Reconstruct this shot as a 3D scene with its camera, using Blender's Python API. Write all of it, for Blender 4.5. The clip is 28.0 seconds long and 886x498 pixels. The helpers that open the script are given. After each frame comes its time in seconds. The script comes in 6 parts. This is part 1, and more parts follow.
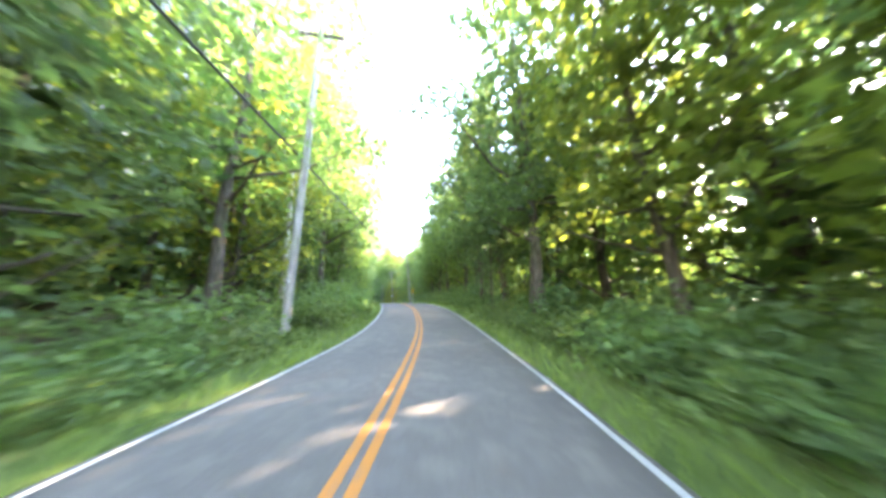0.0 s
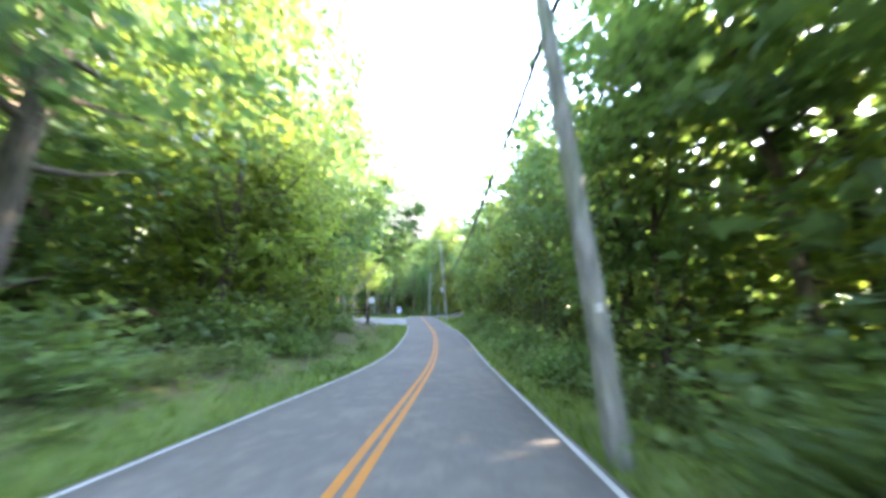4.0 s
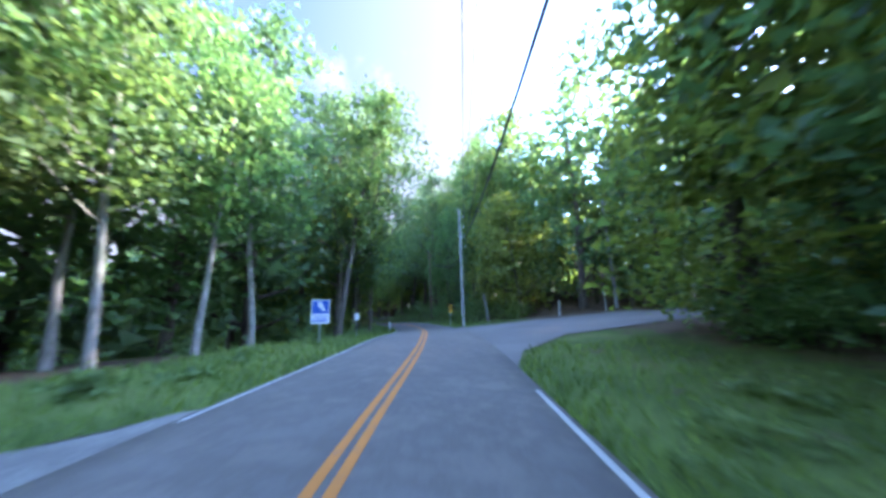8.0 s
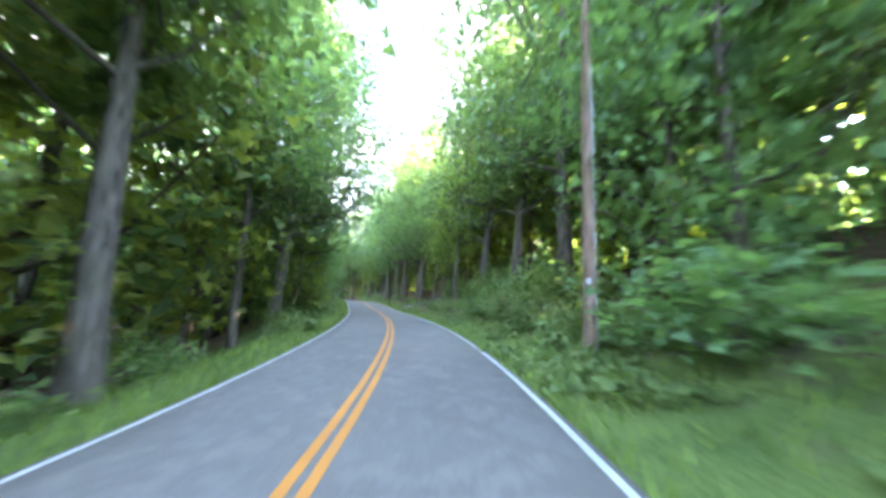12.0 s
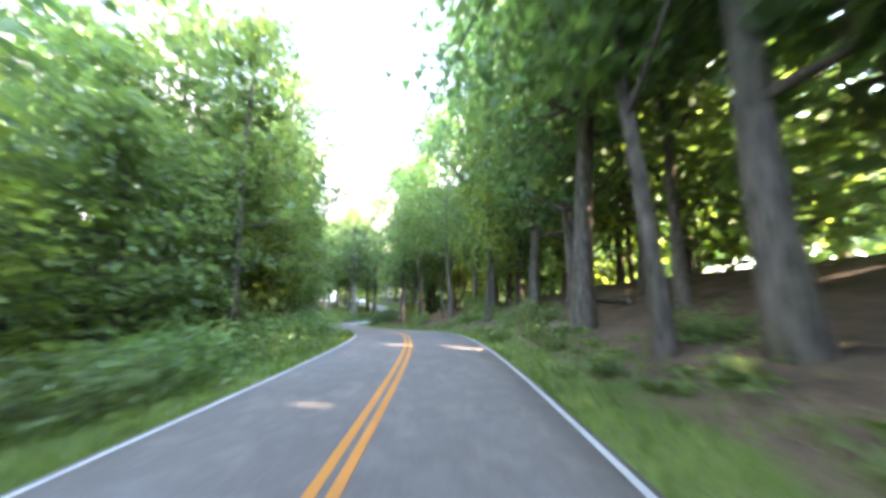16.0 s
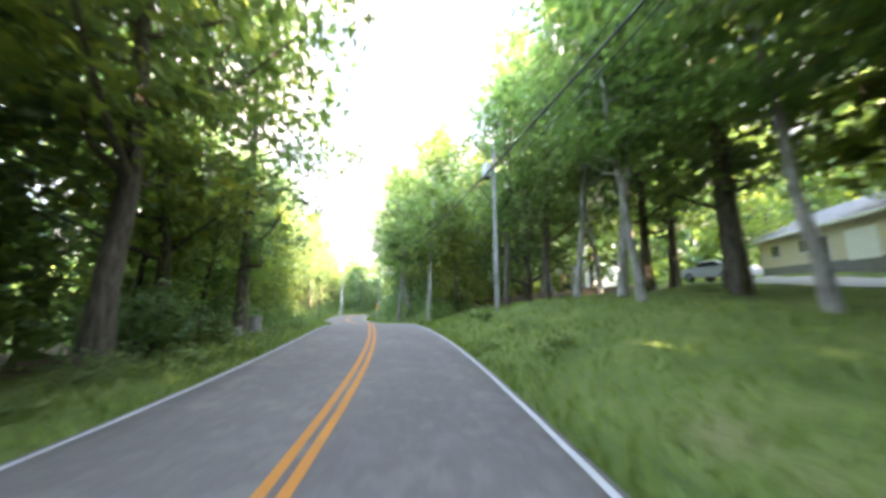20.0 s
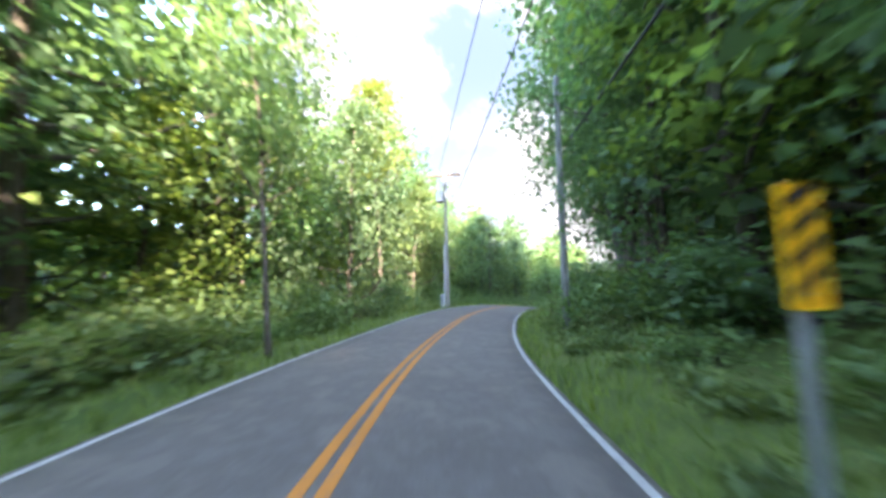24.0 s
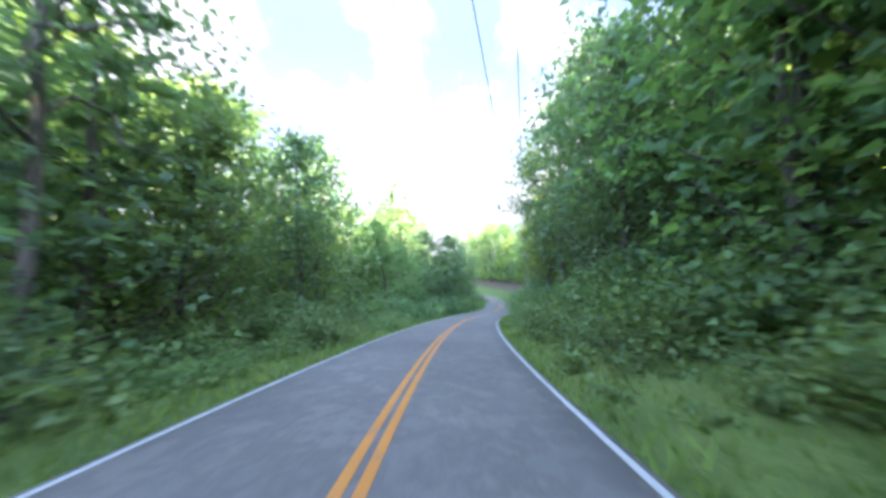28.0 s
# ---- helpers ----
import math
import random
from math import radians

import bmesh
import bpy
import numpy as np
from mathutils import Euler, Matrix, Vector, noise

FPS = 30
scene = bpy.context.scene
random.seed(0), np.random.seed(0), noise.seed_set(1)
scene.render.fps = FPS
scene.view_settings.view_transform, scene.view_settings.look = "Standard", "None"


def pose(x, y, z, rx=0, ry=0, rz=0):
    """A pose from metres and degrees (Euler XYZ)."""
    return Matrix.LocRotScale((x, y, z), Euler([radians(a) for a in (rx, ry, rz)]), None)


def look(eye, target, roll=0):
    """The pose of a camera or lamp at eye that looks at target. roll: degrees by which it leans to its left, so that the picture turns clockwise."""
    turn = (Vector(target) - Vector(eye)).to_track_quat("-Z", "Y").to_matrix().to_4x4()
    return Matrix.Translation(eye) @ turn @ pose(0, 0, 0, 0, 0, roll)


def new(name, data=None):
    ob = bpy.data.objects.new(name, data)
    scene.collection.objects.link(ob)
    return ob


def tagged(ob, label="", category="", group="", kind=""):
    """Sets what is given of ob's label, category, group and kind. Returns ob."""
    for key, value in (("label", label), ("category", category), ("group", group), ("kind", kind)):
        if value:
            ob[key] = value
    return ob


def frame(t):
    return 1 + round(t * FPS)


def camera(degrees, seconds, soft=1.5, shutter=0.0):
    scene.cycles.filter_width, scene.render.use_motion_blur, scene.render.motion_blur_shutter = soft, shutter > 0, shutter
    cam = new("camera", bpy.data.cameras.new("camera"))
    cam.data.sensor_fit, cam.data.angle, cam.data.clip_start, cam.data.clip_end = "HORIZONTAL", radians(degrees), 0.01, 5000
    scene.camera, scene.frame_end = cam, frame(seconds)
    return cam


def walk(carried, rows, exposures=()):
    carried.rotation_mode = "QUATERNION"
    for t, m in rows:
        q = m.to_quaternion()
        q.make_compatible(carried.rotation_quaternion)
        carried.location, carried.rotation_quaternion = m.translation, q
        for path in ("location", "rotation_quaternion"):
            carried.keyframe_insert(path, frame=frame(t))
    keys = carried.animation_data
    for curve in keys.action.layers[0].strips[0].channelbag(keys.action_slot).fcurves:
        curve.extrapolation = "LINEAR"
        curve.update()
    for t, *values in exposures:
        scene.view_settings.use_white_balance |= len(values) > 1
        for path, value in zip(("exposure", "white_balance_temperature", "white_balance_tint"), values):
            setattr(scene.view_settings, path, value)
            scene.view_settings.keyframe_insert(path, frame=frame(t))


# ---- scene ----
cam = camera(110.2, 28.0, soft=3.4, shutter=0.42)
PATH = [
    (0.0, (0.00, 0.00, 1.50), (0.00, 9.75, 3.71), -0.8),
    (0.5, (0.09, 7.64, 2.02), (-0.18, 17.35, 4.41), -0.4),
    (1.0, (-0.11, 15.03, 2.59), (-0.89, 24.69, 5.06), 0.1),
    (1.5, (-0.89, 22.29, 3.59), (-2.32, 31.89, 6.03), 1.0),
    (2.0, (-2.26, 29.30, 4.28), (-4.13, 38.83, 6.67), 1.2),
    (2.5, (-3.83, 35.94, 4.84), (-5.91, 45.46, 7.08), 1.2),
    (3.0, (-5.35, 42.45, 5.17), (-7.42, 51.99, 7.32), 1.0),
    (3.5, (-6.57, 48.61, 5.51), (-8.51, 58.20, 7.58), 1.0),
    (5.5, (-11.01, 75.33, 4.67), (-13.03, 84.88, 6.85), -1.4),
    (6.0, (-12.44, 81.58, 5.05), (-14.77, 91.07, 7.16), -1.0),
    (6.5, (-14.06, 87.56, 5.30), (-16.70, 96.98, 7.36), -1.1),
    (7.0, (-15.90, 93.48, 5.55), (-18.75, 102.85, 7.59), -1.5),
    (7.5, (-17.71, 99.23, 5.85), (-20.63, 108.57, 7.90), -1.7),
    (8.0, (-19.50, 104.56, 6.14), (-22.35, 113.93, 8.16), -1.7),
    (8.5, (-21.02, 109.73, 6.30), (-23.86, 119.13, 8.20), -1.3),
    (9.0, (-22.43, 114.75, 6.42), (-25.44, 124.12, 8.16), -0.5),
    (9.5, (-24.16, 119.77, 6.57), (-27.39, 129.11, 8.10), 0.5),
    (10.0, (-26.04, 124.73, 6.47), (-29.60, 133.97, 7.88), 1.4),
    (10.5, (-28.02, 129.76, 6.32), (-31.93, 138.86, 7.69), 2.5),
    (11.0, (-30.02, 134.52, 6.19), (-34.32, 143.44, 7.58), 3.3),
    (11.5, (-32.39, 139.18, 6.15), (-37.09, 147.89, 7.60), 3.9),
    (12.0, (-35.05, 144.09, 6.10), (-40.30, 152.47, 7.63), 4.3),
    (12.5, (-37.96, 148.68, 6.16), (-43.79, 156.65, 7.75), 5.1),
    (14.5, (-55.53, 167.64, 5.81), (-62.96, 174.17, 7.28), 0.1),
    (15.0, (-61.39, 172.57, 5.74), (-68.97, 178.90, 7.27), -0.1),
    (15.5, (-66.98, 177.49, 5.79), (-74.70, 183.65, 7.35), 0.6),
    (16.0, (-72.46, 181.84, 5.86), (-80.37, 187.79, 7.32), 0.7),
    (16.5, (-78.34, 186.19, 5.68), (-86.55, 191.74, 7.00), 1.1),
    (17.0, (-84.37, 190.07, 5.47), (-93.01, 194.98, 6.58), 1.4),
    (17.5, (-90.80, 192.72, 4.89), (-99.88, 196.81, 5.84), 1.0),
    (18.0, (-97.63, 195.21, 4.13), (-107.14, 198.16, 5.07), 1.3),
    (18.5, (-104.38, 196.73, 3.53), (-114.18, 198.42, 4.57), 1.2),
    (19.0, (-111.16, 196.99, 3.08), (-121.07, 197.53, 4.28), 0.7),
    (19.5, (-117.00, 196.86, 3.04), (-126.90, 196.28, 4.32), 0.3),
    (20.0, (-122.54, 196.03, 2.80), (-132.32, 194.44, 4.15), -0.2),
    (20.5, (-127.82, 194.79, 2.67), (-137.39, 192.28, 4.10), -0.8),
    (21.0, (-132.71, 193.27, 2.66), (-142.01, 189.90, 4.13), -1.0),
    (21.5, (-137.08, 191.49, 2.57), (-146.06, 187.31, 3.94), -0.4),
    (23.5, (-152.55, 183.61, 1.15), (-160.74, 177.93, 1.92), -1.2),
    (24.0, (-156.48, 180.93, 0.81), (-164.85, 175.53, 1.70), -1.3),
    (24.5, (-160.47, 178.47, 0.66), (-169.14, 173.60, 1.64), -1.6),
    (25.0, (-164.59, 176.39, 0.34), (-173.60, 172.20, 1.46), -2.0),
    (25.5, (-168.73, 174.80, 0.28), (-178.05, 171.36, 1.39), -2.0),
    (26.0, (-172.57, 173.65, 0.19), (-182.16, 170.97, 1.20), -2.0),
    (26.5, (-176.37, 172.82, 0.02), (-186.13, 170.84, 0.94), -2.0),
    (27.0, (-180.26, 172.24, -0.20), (-190.14, 170.92, 0.59), -1.8),
    (27.5, (-184.24, 171.89, -0.54), (-194.19, 171.12, 0.08), -1.8),
    (28.0, (-188.21, 171.73, -1.00), (-198.20, 171.47, -0.55), -2.1),
]
EXPOSURES = [(0.0, 5.85, 7200, 20), (2.0, 5.82, 7000, 20), (3.5, 5.68, 6800, 20), (5.5, 5.72, 6600, 25), (7.0, 5.0, 5400, 24), (8.2, 4.8, 5200, 22), (9.2, 5.25, 5500, 18), (10.2, 6.0, 6600, 22),
             (11.0, 6.5, 6700, 18), (12.5, 6.9, 6800, 18), (14.5, 6.75, 7000, 20), (16.0, 6.55, 7200, 22), (17.0, 6.65, 7500, 24), (19.0, 6.27, 7700, 20), (20.0, 6.05, 7700, 24), (21.0, 5.82, 7300, 22), (24.0, 5.12, 6500, 20),
             (26.0, 4.9, 6000, 20), (28.0, 5.35, 6100, 20)]
walk(cam, [(t, look(eye, target, roll)) for t, eye, target, roll in PATH], EXPOSURES)

# ---- world and sun ----
SUN_TO = Vector((0.72, 0.60, 0.36)).normalized()
world = bpy.data.worlds.new("sky")
scene.world = world
world.use_nodes = True
wn = world.node_tree.nodes
sky = wn.new("ShaderNodeTexSky")
sky.sky_type = "NISHITA"
sky.sun_disc = False
sky.sun_elevation = math.asin(SUN_TO.z)
sky.sun_rotation = math.atan2(SUN_TO.x, SUN_TO.y)
sky.dust_density = 0.25
world.node_tree.links.new(sky.outputs[0], wn["Background"].inputs[0])
wn["Background"].inputs[1].default_value = 0.12
sun_data = bpy.data.lights.new("sun", "SUN")
sun_data.energy = 2.0
sun_data.angle = radians(0.6)
sun_data.color = (1.0, 0.89, 0.72)
sun = new("sun", sun_data)
sun.rotation_euler = SUN_TO.to_track_quat("Z", "Y").to_euler()


# ---- materials ----
def make_mat(name, rough=0.8, metal=0.0, spec=0.5):
    m = bpy.data.materials.new(name)
    m.use_nodes = True
    nt = m.node_tree
    b = nt.nodes["Principled BSDF"]
    b.inputs["Roughness"].default_value = rough
    b.inputs["Metallic"].default_value = metal
    b.inputs["Specular IOR Level"].default_value = spec
    return m, nt, b


def noise_ramp(nt, scale, stops, detail=6.0, rough=0.6, coord="Object", dist=0.0):
    tc = nt.nodes.new("ShaderNodeTexCoord")
    n = nt.nodes.new("ShaderNodeTexNoise")
    n.inputs["Scale"].default_value = scale
    n.inputs["Detail"].default_value = detail
    n.inputs["Roughness"].default_value = rough
    n.inputs["Distortion"].default_value = dist
    nt.links.new(tc.outputs[coord], n.inputs["Vector"])
    r = nt.nodes.new("ShaderNodeValToRGB")
    el = r.color_ramp.elements
    while len(el) < len(stops):
        el.new(0.5)
    for e, (pos, col) in zip(el, stops):
        e.position = pos
        e.color = (*col, 1)
    nt.links.new(n.outputs["Fac"], r.inputs["Fac"])
    return r.outputs["Color"], n.outputs["Fac"]


def mix(nt, a, b, fac, mode="MIX"):
    n = nt.nodes.new("ShaderNodeMix")
    n.data_type = "RGBA"
    n.blend_type = mode
    for sock, val in ((n.inputs[6], a), (n.inputs[7], b), (n.inputs[0], fac)):
        if isinstance(val, (tuple, float, int)):
            sock.default_value = (*val, 1) if isinstance(val, tuple) else val
        else:
            nt.links.new(val, sock)
    return n.outputs[2]


def bump(nt, b, height, strength, distance=0.02):
    n = nt.nodes.new("ShaderNodeBump")
    n.inputs["Strength"].default_value = strength
    n.inputs["Distance"].default_value = distance
    nt.links.new(height, n.inputs["Height"])
    nt.links.new(n.outputs[0], b.inputs["Normal"])


def simple_mat(name, col, rough=0.7, metal=0.0, var=0.25, scale=3.0):
    m, nt, b = make_mat(name, rough, metal)
    lo = tuple(c * (1 - var) for c in col)
    hi = tuple(min(1, c * (1 + var)) for c in col)
    c1, f1 = noise_ramp(nt, scale, [(0.3, lo), (0.7, hi)])
    c2, f2 = noise_ramp(nt, scale * 12, [(0.35, (0.82, 0.82, 0.82)), (0.65, (1, 1, 1))])
    nt.links.new(mix(nt, c1, c2, 0.7, "MULTIPLY"), b.inputs["Base Color"])
    bump(nt, b, f2, 0.15, 0.005)
    return m


def leaf_mat(name, dark, light, glow=0.35):
    """Two-sided leaves: a waxy face and light passing through."""
    m, nt, b = make_mat(name, 0.55, 0.0, 0.3)
    geo = nt.nodes.new("ShaderNodeNewGeometry")
    r = nt.nodes.new("ShaderNodeValToRGB")
    r.color_ramp.elements[0].color = (*dark, 1)
    r.color_ramp.elements[1].color = (*light, 1)
    nt.links.new(geo.outputs["Random Per Island"], r.inputs["Fac"])
    inf = nt.nodes.new("ShaderNodeObjectInfo")
    hue = nt.nodes.new("ShaderNodeHueSaturation")
    mr = nt.nodes.new("ShaderNodeMapRange")
    mr.inputs["To Min"].default_value = 0.475
    mr.inputs["To Max"].default_value = 0.515
    nt.links.new(inf.outputs["Random"], mr.inputs["Value"])
    nt.links.new(mr.outputs[0], hue.inputs["Hue"])
    mv = nt.nodes.new("ShaderNodeMapRange")
    mv.inputs["To Min"].default_value = 0.88
    mv.inputs["To Max"].default_value = 1.22
    nt.links.new(inf.outputs["Random"], mv.inputs["Value"])
    nt.links.new(mv.outputs[0], hue.inputs["Value"])
    patch, _ = noise_ramp(nt, 0.35, [(0.35, (0.82, 0.86, 0.82)), (0.65, (1.15, 1.12, 1.0))], 2.0)
    nt.links.new(mix(nt, r.outputs[0], patch, 1.0, "MULTIPLY"), hue.inputs["Color"])
    nt.links.new(hue.outputs[0], b.inputs["Base Color"])
    tr = nt.nodes.new("ShaderNodeBsdfTranslucent")
    warm = mix(nt, hue.outputs[0], (1.6, 1.6, 0.85), 1.0, "MULTIPLY")
    nt.links.new(warm, tr.inputs["Color"])
    ms = nt.nodes.new("ShaderNodeMixShader")
    ms.inputs[0].default_value = glow
    out = nt.nodes["Material Output"]
    nt.links.new(b.outputs[0], ms.inputs[1])
    nt.links.new(tr.outputs[0], ms.inputs[2])
    nt.links.new(ms.outputs[0], out.inputs["Surface"])
    return m


def bark_mat(name, dark, light, scale=2.0):
    m, nt, b = make_mat(name, 0.95, 0.0, 0.2)
    tc = nt.nodes.new("ShaderNodeTexCoord")
    mp = nt.nodes.new("ShaderNodeMapping")
    mp.inputs["Scale"].default_value = (6 * scale, 6 * scale, 0.8 * scale)
    n = nt.nodes.new("ShaderNodeTexNoise")
    n.inputs["Scale"].default_value = 1.5
    n.inputs["Detail"].default_value = 8
    nt.links.new(tc.outputs["Object"], mp.inputs["Vector"])
    nt.links.new(mp.outputs[0], n.inputs["Vector"])
    r = nt.nodes.new("ShaderNodeValToRGB")
    r.color_ramp.elements[0].position = 0.35
    r.color_ramp.elements[1].position = 0.68
    r.color_ramp.elements[0].color = (*dark, 1)
    r.color_ramp.elements[1].color = (*light, 1)
    nt.links.new(n.outputs["Fac"], r.inputs["Fac"])
    moss, _ = noise_ramp(nt, 0.6, [(0.45, (1, 1, 1)), (0.7, (0.62, 0.74, 0.5))], 3.0)
    nt.links.new(mix(nt, r.outputs[0], moss, 1.0, "MULTIPLY"), b.inputs["Base Color"])
    bump(nt, b, n.outputs["Fac"], 0.6, 0.03)
    return m


M_LEAF = [leaf_mat("leaf_green", (0.075, 0.13, 0.055), (0.142, 0.215, 0.082), 0.5),
          leaf_mat("leaf_deep", (0.066, 0.118, 0.062), (0.112, 0.178, 0.087), 0.5),
          leaf_mat("leaf_yellow_green", (0.096, 0.14, 0.036), (0.21, 0.258, 0.072), 0.52)]
M_WEED = leaf_mat("weed_leaf", (0.075, 0.128, 0.046), (0.165, 0.228, 0.084), 0.42)
M_GRASS = leaf_mat("grass_blade", (0.066, 0.112, 0.024), (0.18, 0.238, 0.056), 0.3)
M_BARK = bark_mat("bark_brown", (0.05, 0.04, 0.03), (0.17, 0.14, 0.11))
M_BARK_PALE = bark_mat("bark_pale", (0.13, 0.115, 0.095), (0.36, 0.335, 0.29))
M_BARK_WHITE = bark_mat("bark_bleached", (0.3, 0.28, 0.25), (0.62, 0.59, 0.53))
M_POLE = bark_mat("pole_weathered_wood", (0.17, 0.16, 0.148), (0.36, 0.34, 0.315), 1.5)
M_POLE_BROWN = bark_mat("pole_brown_wood", (0.04, 0.032, 0.026), (0.10, 0.08, 0.066), 1.5)
M_POLE_RED = bark_mat("pole_reddish_wood", (0.10, 0.06, 0.042), (0.27, 0.17, 0.12), 1.5)


def worn_line(name, col):
    """Road paint worn through to the asphalt in patches and specks."""
    m, nt, b = make_mat(name, 0.8)
    lo = tuple(c * 0.8 for c in col)
    c1, _ = noise_ramp(nt, 1.1, [(0.3, lo), (0.7, col)])
    _, f1 = noise_ramp(nt, 7.0, [(0, (0, 0, 0)), (1, (1, 1, 1))], 8, 0.75)
    mr = nt.nodes.new("ShaderNodeMapRange")
    mr.inputs["From Min"].default_value = 0.56
    mr.inputs["From Max"].default_value = 0.66
    mr.inputs["To Max"].default_value = 0.85
    nt.links.new(f1, mr.inputs["Value"])
    nt.links.new(mix(nt, c1, (0.12, 0.112, 0.105), mr.outputs[0]), b.inputs["Base Color"])
    bump(nt, b, f1, 0.2, 0.004)
    return m


M_WHITE = worn_line("line_white", (0.37, 0.355, 0.32))
M_YELLOW = worn_line("line_yellow", (0.46, 0.165, 0.02))
M_STEEL = simple_mat("galvanised_steel", (0.42, 0.43, 0.44), 0.45, 0.7, 0.15)
M_GREYBOX = simple_mat("grey_enamel", (0.42, 0.44, 0.45), 0.5, 0.1, 0.1)
M_BLACK = simple_mat("black_rubber", (0.015, 0.015, 0.016), 0.6, 0, 0.1)
M_WIRE = simple_mat("cable_black", (0.02, 0.02, 0.022), 0.6, 0, 0.1)
M_SIGN_Y = simple_mat("sign_yellow", (0.95, 0.47, 0.008), 0.4, 0, 0.04)
M_SIGN_W = simple_mat("sign_white", (0.75, 0.75, 0.74), 0.5, 0, 0.06)
M_SIGN_B = simple_mat("sign_blue", (0.03, 0.09, 0.42), 0.5, 0, 0.06)
M_SIGN_BACK = simple_mat("sign_back_aluminium", (0.66, 0.67, 0.68), 0.4, 0.35, 0.08)
M_DARKWOOD = simple_mat("dark_brown_timber", (0.05, 0.032, 0.024), 0.85, 0, 0.25)
M_SIDING = simple_mat("cream_siding", (0.62, 0.54, 0.40), 0.8, 0, 0.08)
M_TRIM = simple_mat("white_trim", (0.78, 0.77, 0.74), 0.6, 0, 0.05)
M_ROOF = simple_mat("grey_shingle", (0.13, 0.12, 0.115), 0.9, 0, 0.3)
M_BRICK = simple_mat("red_brick", (0.30, 0.14, 0.09), 0.9, 0, 0.25)
M_STONE = simple_mat("grey_stone", (0.19, 0.18, 0.165), 0.9, 0, 0.3)
M_CAR_W = simple_mat("white_car_paint", (0.78, 0.79, 0.8), 0.25, 0, 0.03)
M_GLASS, _nt, _b = make_mat("dark_glass", 0.06, 0.0, 0.6)
_b.inputs["Base Color"].default_value = (0.02, 0.025, 0.03, 1)
M_GRAVEL, nt, b = make_mat("pale_gravel", 0.95, 0.0, 0.2)
c1, _ = noise_ramp(nt, 0.35, [(0.32, (0.11, 0.10, 0.088)), (0.5, (0.19, 0.178, 0.16)), (0.68, (0.27, 0.255, 0.23))], 9, 0.7)
c2, f2 = noise_ramp(nt, 28, [(0.35, (0.6, 0.6, 0.6)), (0.65, (1.15, 1.15, 1.12))], 4)
nt.links.new(mix(nt, c1, c2, 1.0, "MULTIPLY"), b.inputs["Base Color"])
bump(nt, b, f2, 0.6, 0.02)
M_CONCRETE = simple_mat("worn_concrete", (0.25, 0.24, 0.22), 0.9, 0, 0.2, 0.7)
# the open western sky: blue with heaps of fair-weather cloud, thinning out into the haze round the sun
M_SKY = bpy.data.materials.new("sky_with_clouds")
M_SKY.use_nodes = True
nt = M_SKY.node_tree
nt.nodes.remove(nt.nodes["Principled BSDF"])
blue, _ = noise_ramp(nt, 0.8, [(0.3, (0.42, 0.60, 0.88)), (0.7, (0.54, 0.70, 0.93))], 2.0)
puff, _ = noise_ramp(nt, 7.0, [(0.35, (0.80, 0.83, 0.88)), (0.6, (1.25, 1.25, 1.27))], 6.0)
_, heap = noise_ramp(nt, 3.1, [(0, (0, 0, 0)), (1, (1, 1, 1))], 9.0, 0.58, "Object", 0.25)
cov = nt.nodes.new("ShaderNodeAttribute")
cov.attribute_name = "cover"
add = nt.nodes.new("ShaderNodeMath")
nt.links.new(heap, add.inputs[0])
nt.links.new(cov.outputs["Fac"], add.inputs[1])
cm = nt.nodes.new("ShaderNodeMapRange")
cm.interpolation_type = "SMOOTHSTEP"
cm.inputs["From Min"].default_value = 0.5
cm.inputs["From Max"].default_value = 0.62
nt.links.new(add.outputs[0], cm.inputs["Value"])
hz = nt.nodes.new("ShaderNodeAttribute")
hz.attribute_name = "haze"
em = nt.nodes.new("ShaderNodeEmission")
em.inputs["Strength"].default_value = 0.045
nt.links.new(mix(nt, mix(nt, blue, puff, cm.outputs[0]), (1.08, 1.09, 1.1), hz.outputs["Fac"]), em.inputs["Color"])
tp = nt.nodes.new("ShaderNodeBsdfTransparent")
fd = nt.nodes.new("ShaderNodeAttribute")
fd.attribute_name = "thin"
ms = nt.nodes.new("ShaderNodeMixShader")
nt.links.new(fd.outputs["Fac"], ms.inputs[0])
nt.links.new(em.outputs[0], ms.inputs[1])
nt.links.new(tp.outputs[0], ms.inputs[2])
nt.links.new(ms.outputs[0], nt.nodes["Material Output"].inputs["Surface"])

M_ASPHALT, nt, b = make_mat("asphalt", 0.85, 0.0, 0.35)
c1, _ = noise_ramp(nt, 0.25, [(0.3, (0.109, 0.096, 0.083)), (0.7, (0.155, 0.137, 0.117))], 5)
c2, f2 = noise_ramp(nt, 60, [(0.3, (0.72, 0.72, 0.72)), (0.7, (1.15, 1.15, 1.15))], 3)
c3, _ = noise_ramp(nt, 1.6, [(0.4, (1, 1, 1)), (0.5, (0.82, 0.81, 0.79)), (0.6, (1.1, 1.08, 1.05))], 8, 0.7)
nt.links.new(mix(nt, mix(nt, c1, c2, 1.0, "MULTIPLY"), c3, 1.0, "MULTIPLY"), b.inputs["Base Color"])
bump(nt, b, f2, 0.35, 0.008)
M_PATCH, nt, b = make_mat("asphalt_side_road", 0.85, 0.0, 0.35)
c1, _ = noise_ramp(nt, 0.3, [(0.3, (0.112, 0.101, 0.089)), (0.7, (0.158, 0.142, 0.125))], 5)
c2, f2 = noise_ramp(nt, 55, [(0.3, (0.75, 0.75, 0.75)), (0.7, (1.12, 1.12, 1.12))], 3)
nt.links.new(mix(nt, c1, c2, 1.0, "MULTIPLY"), b.inputs["Base Color"])
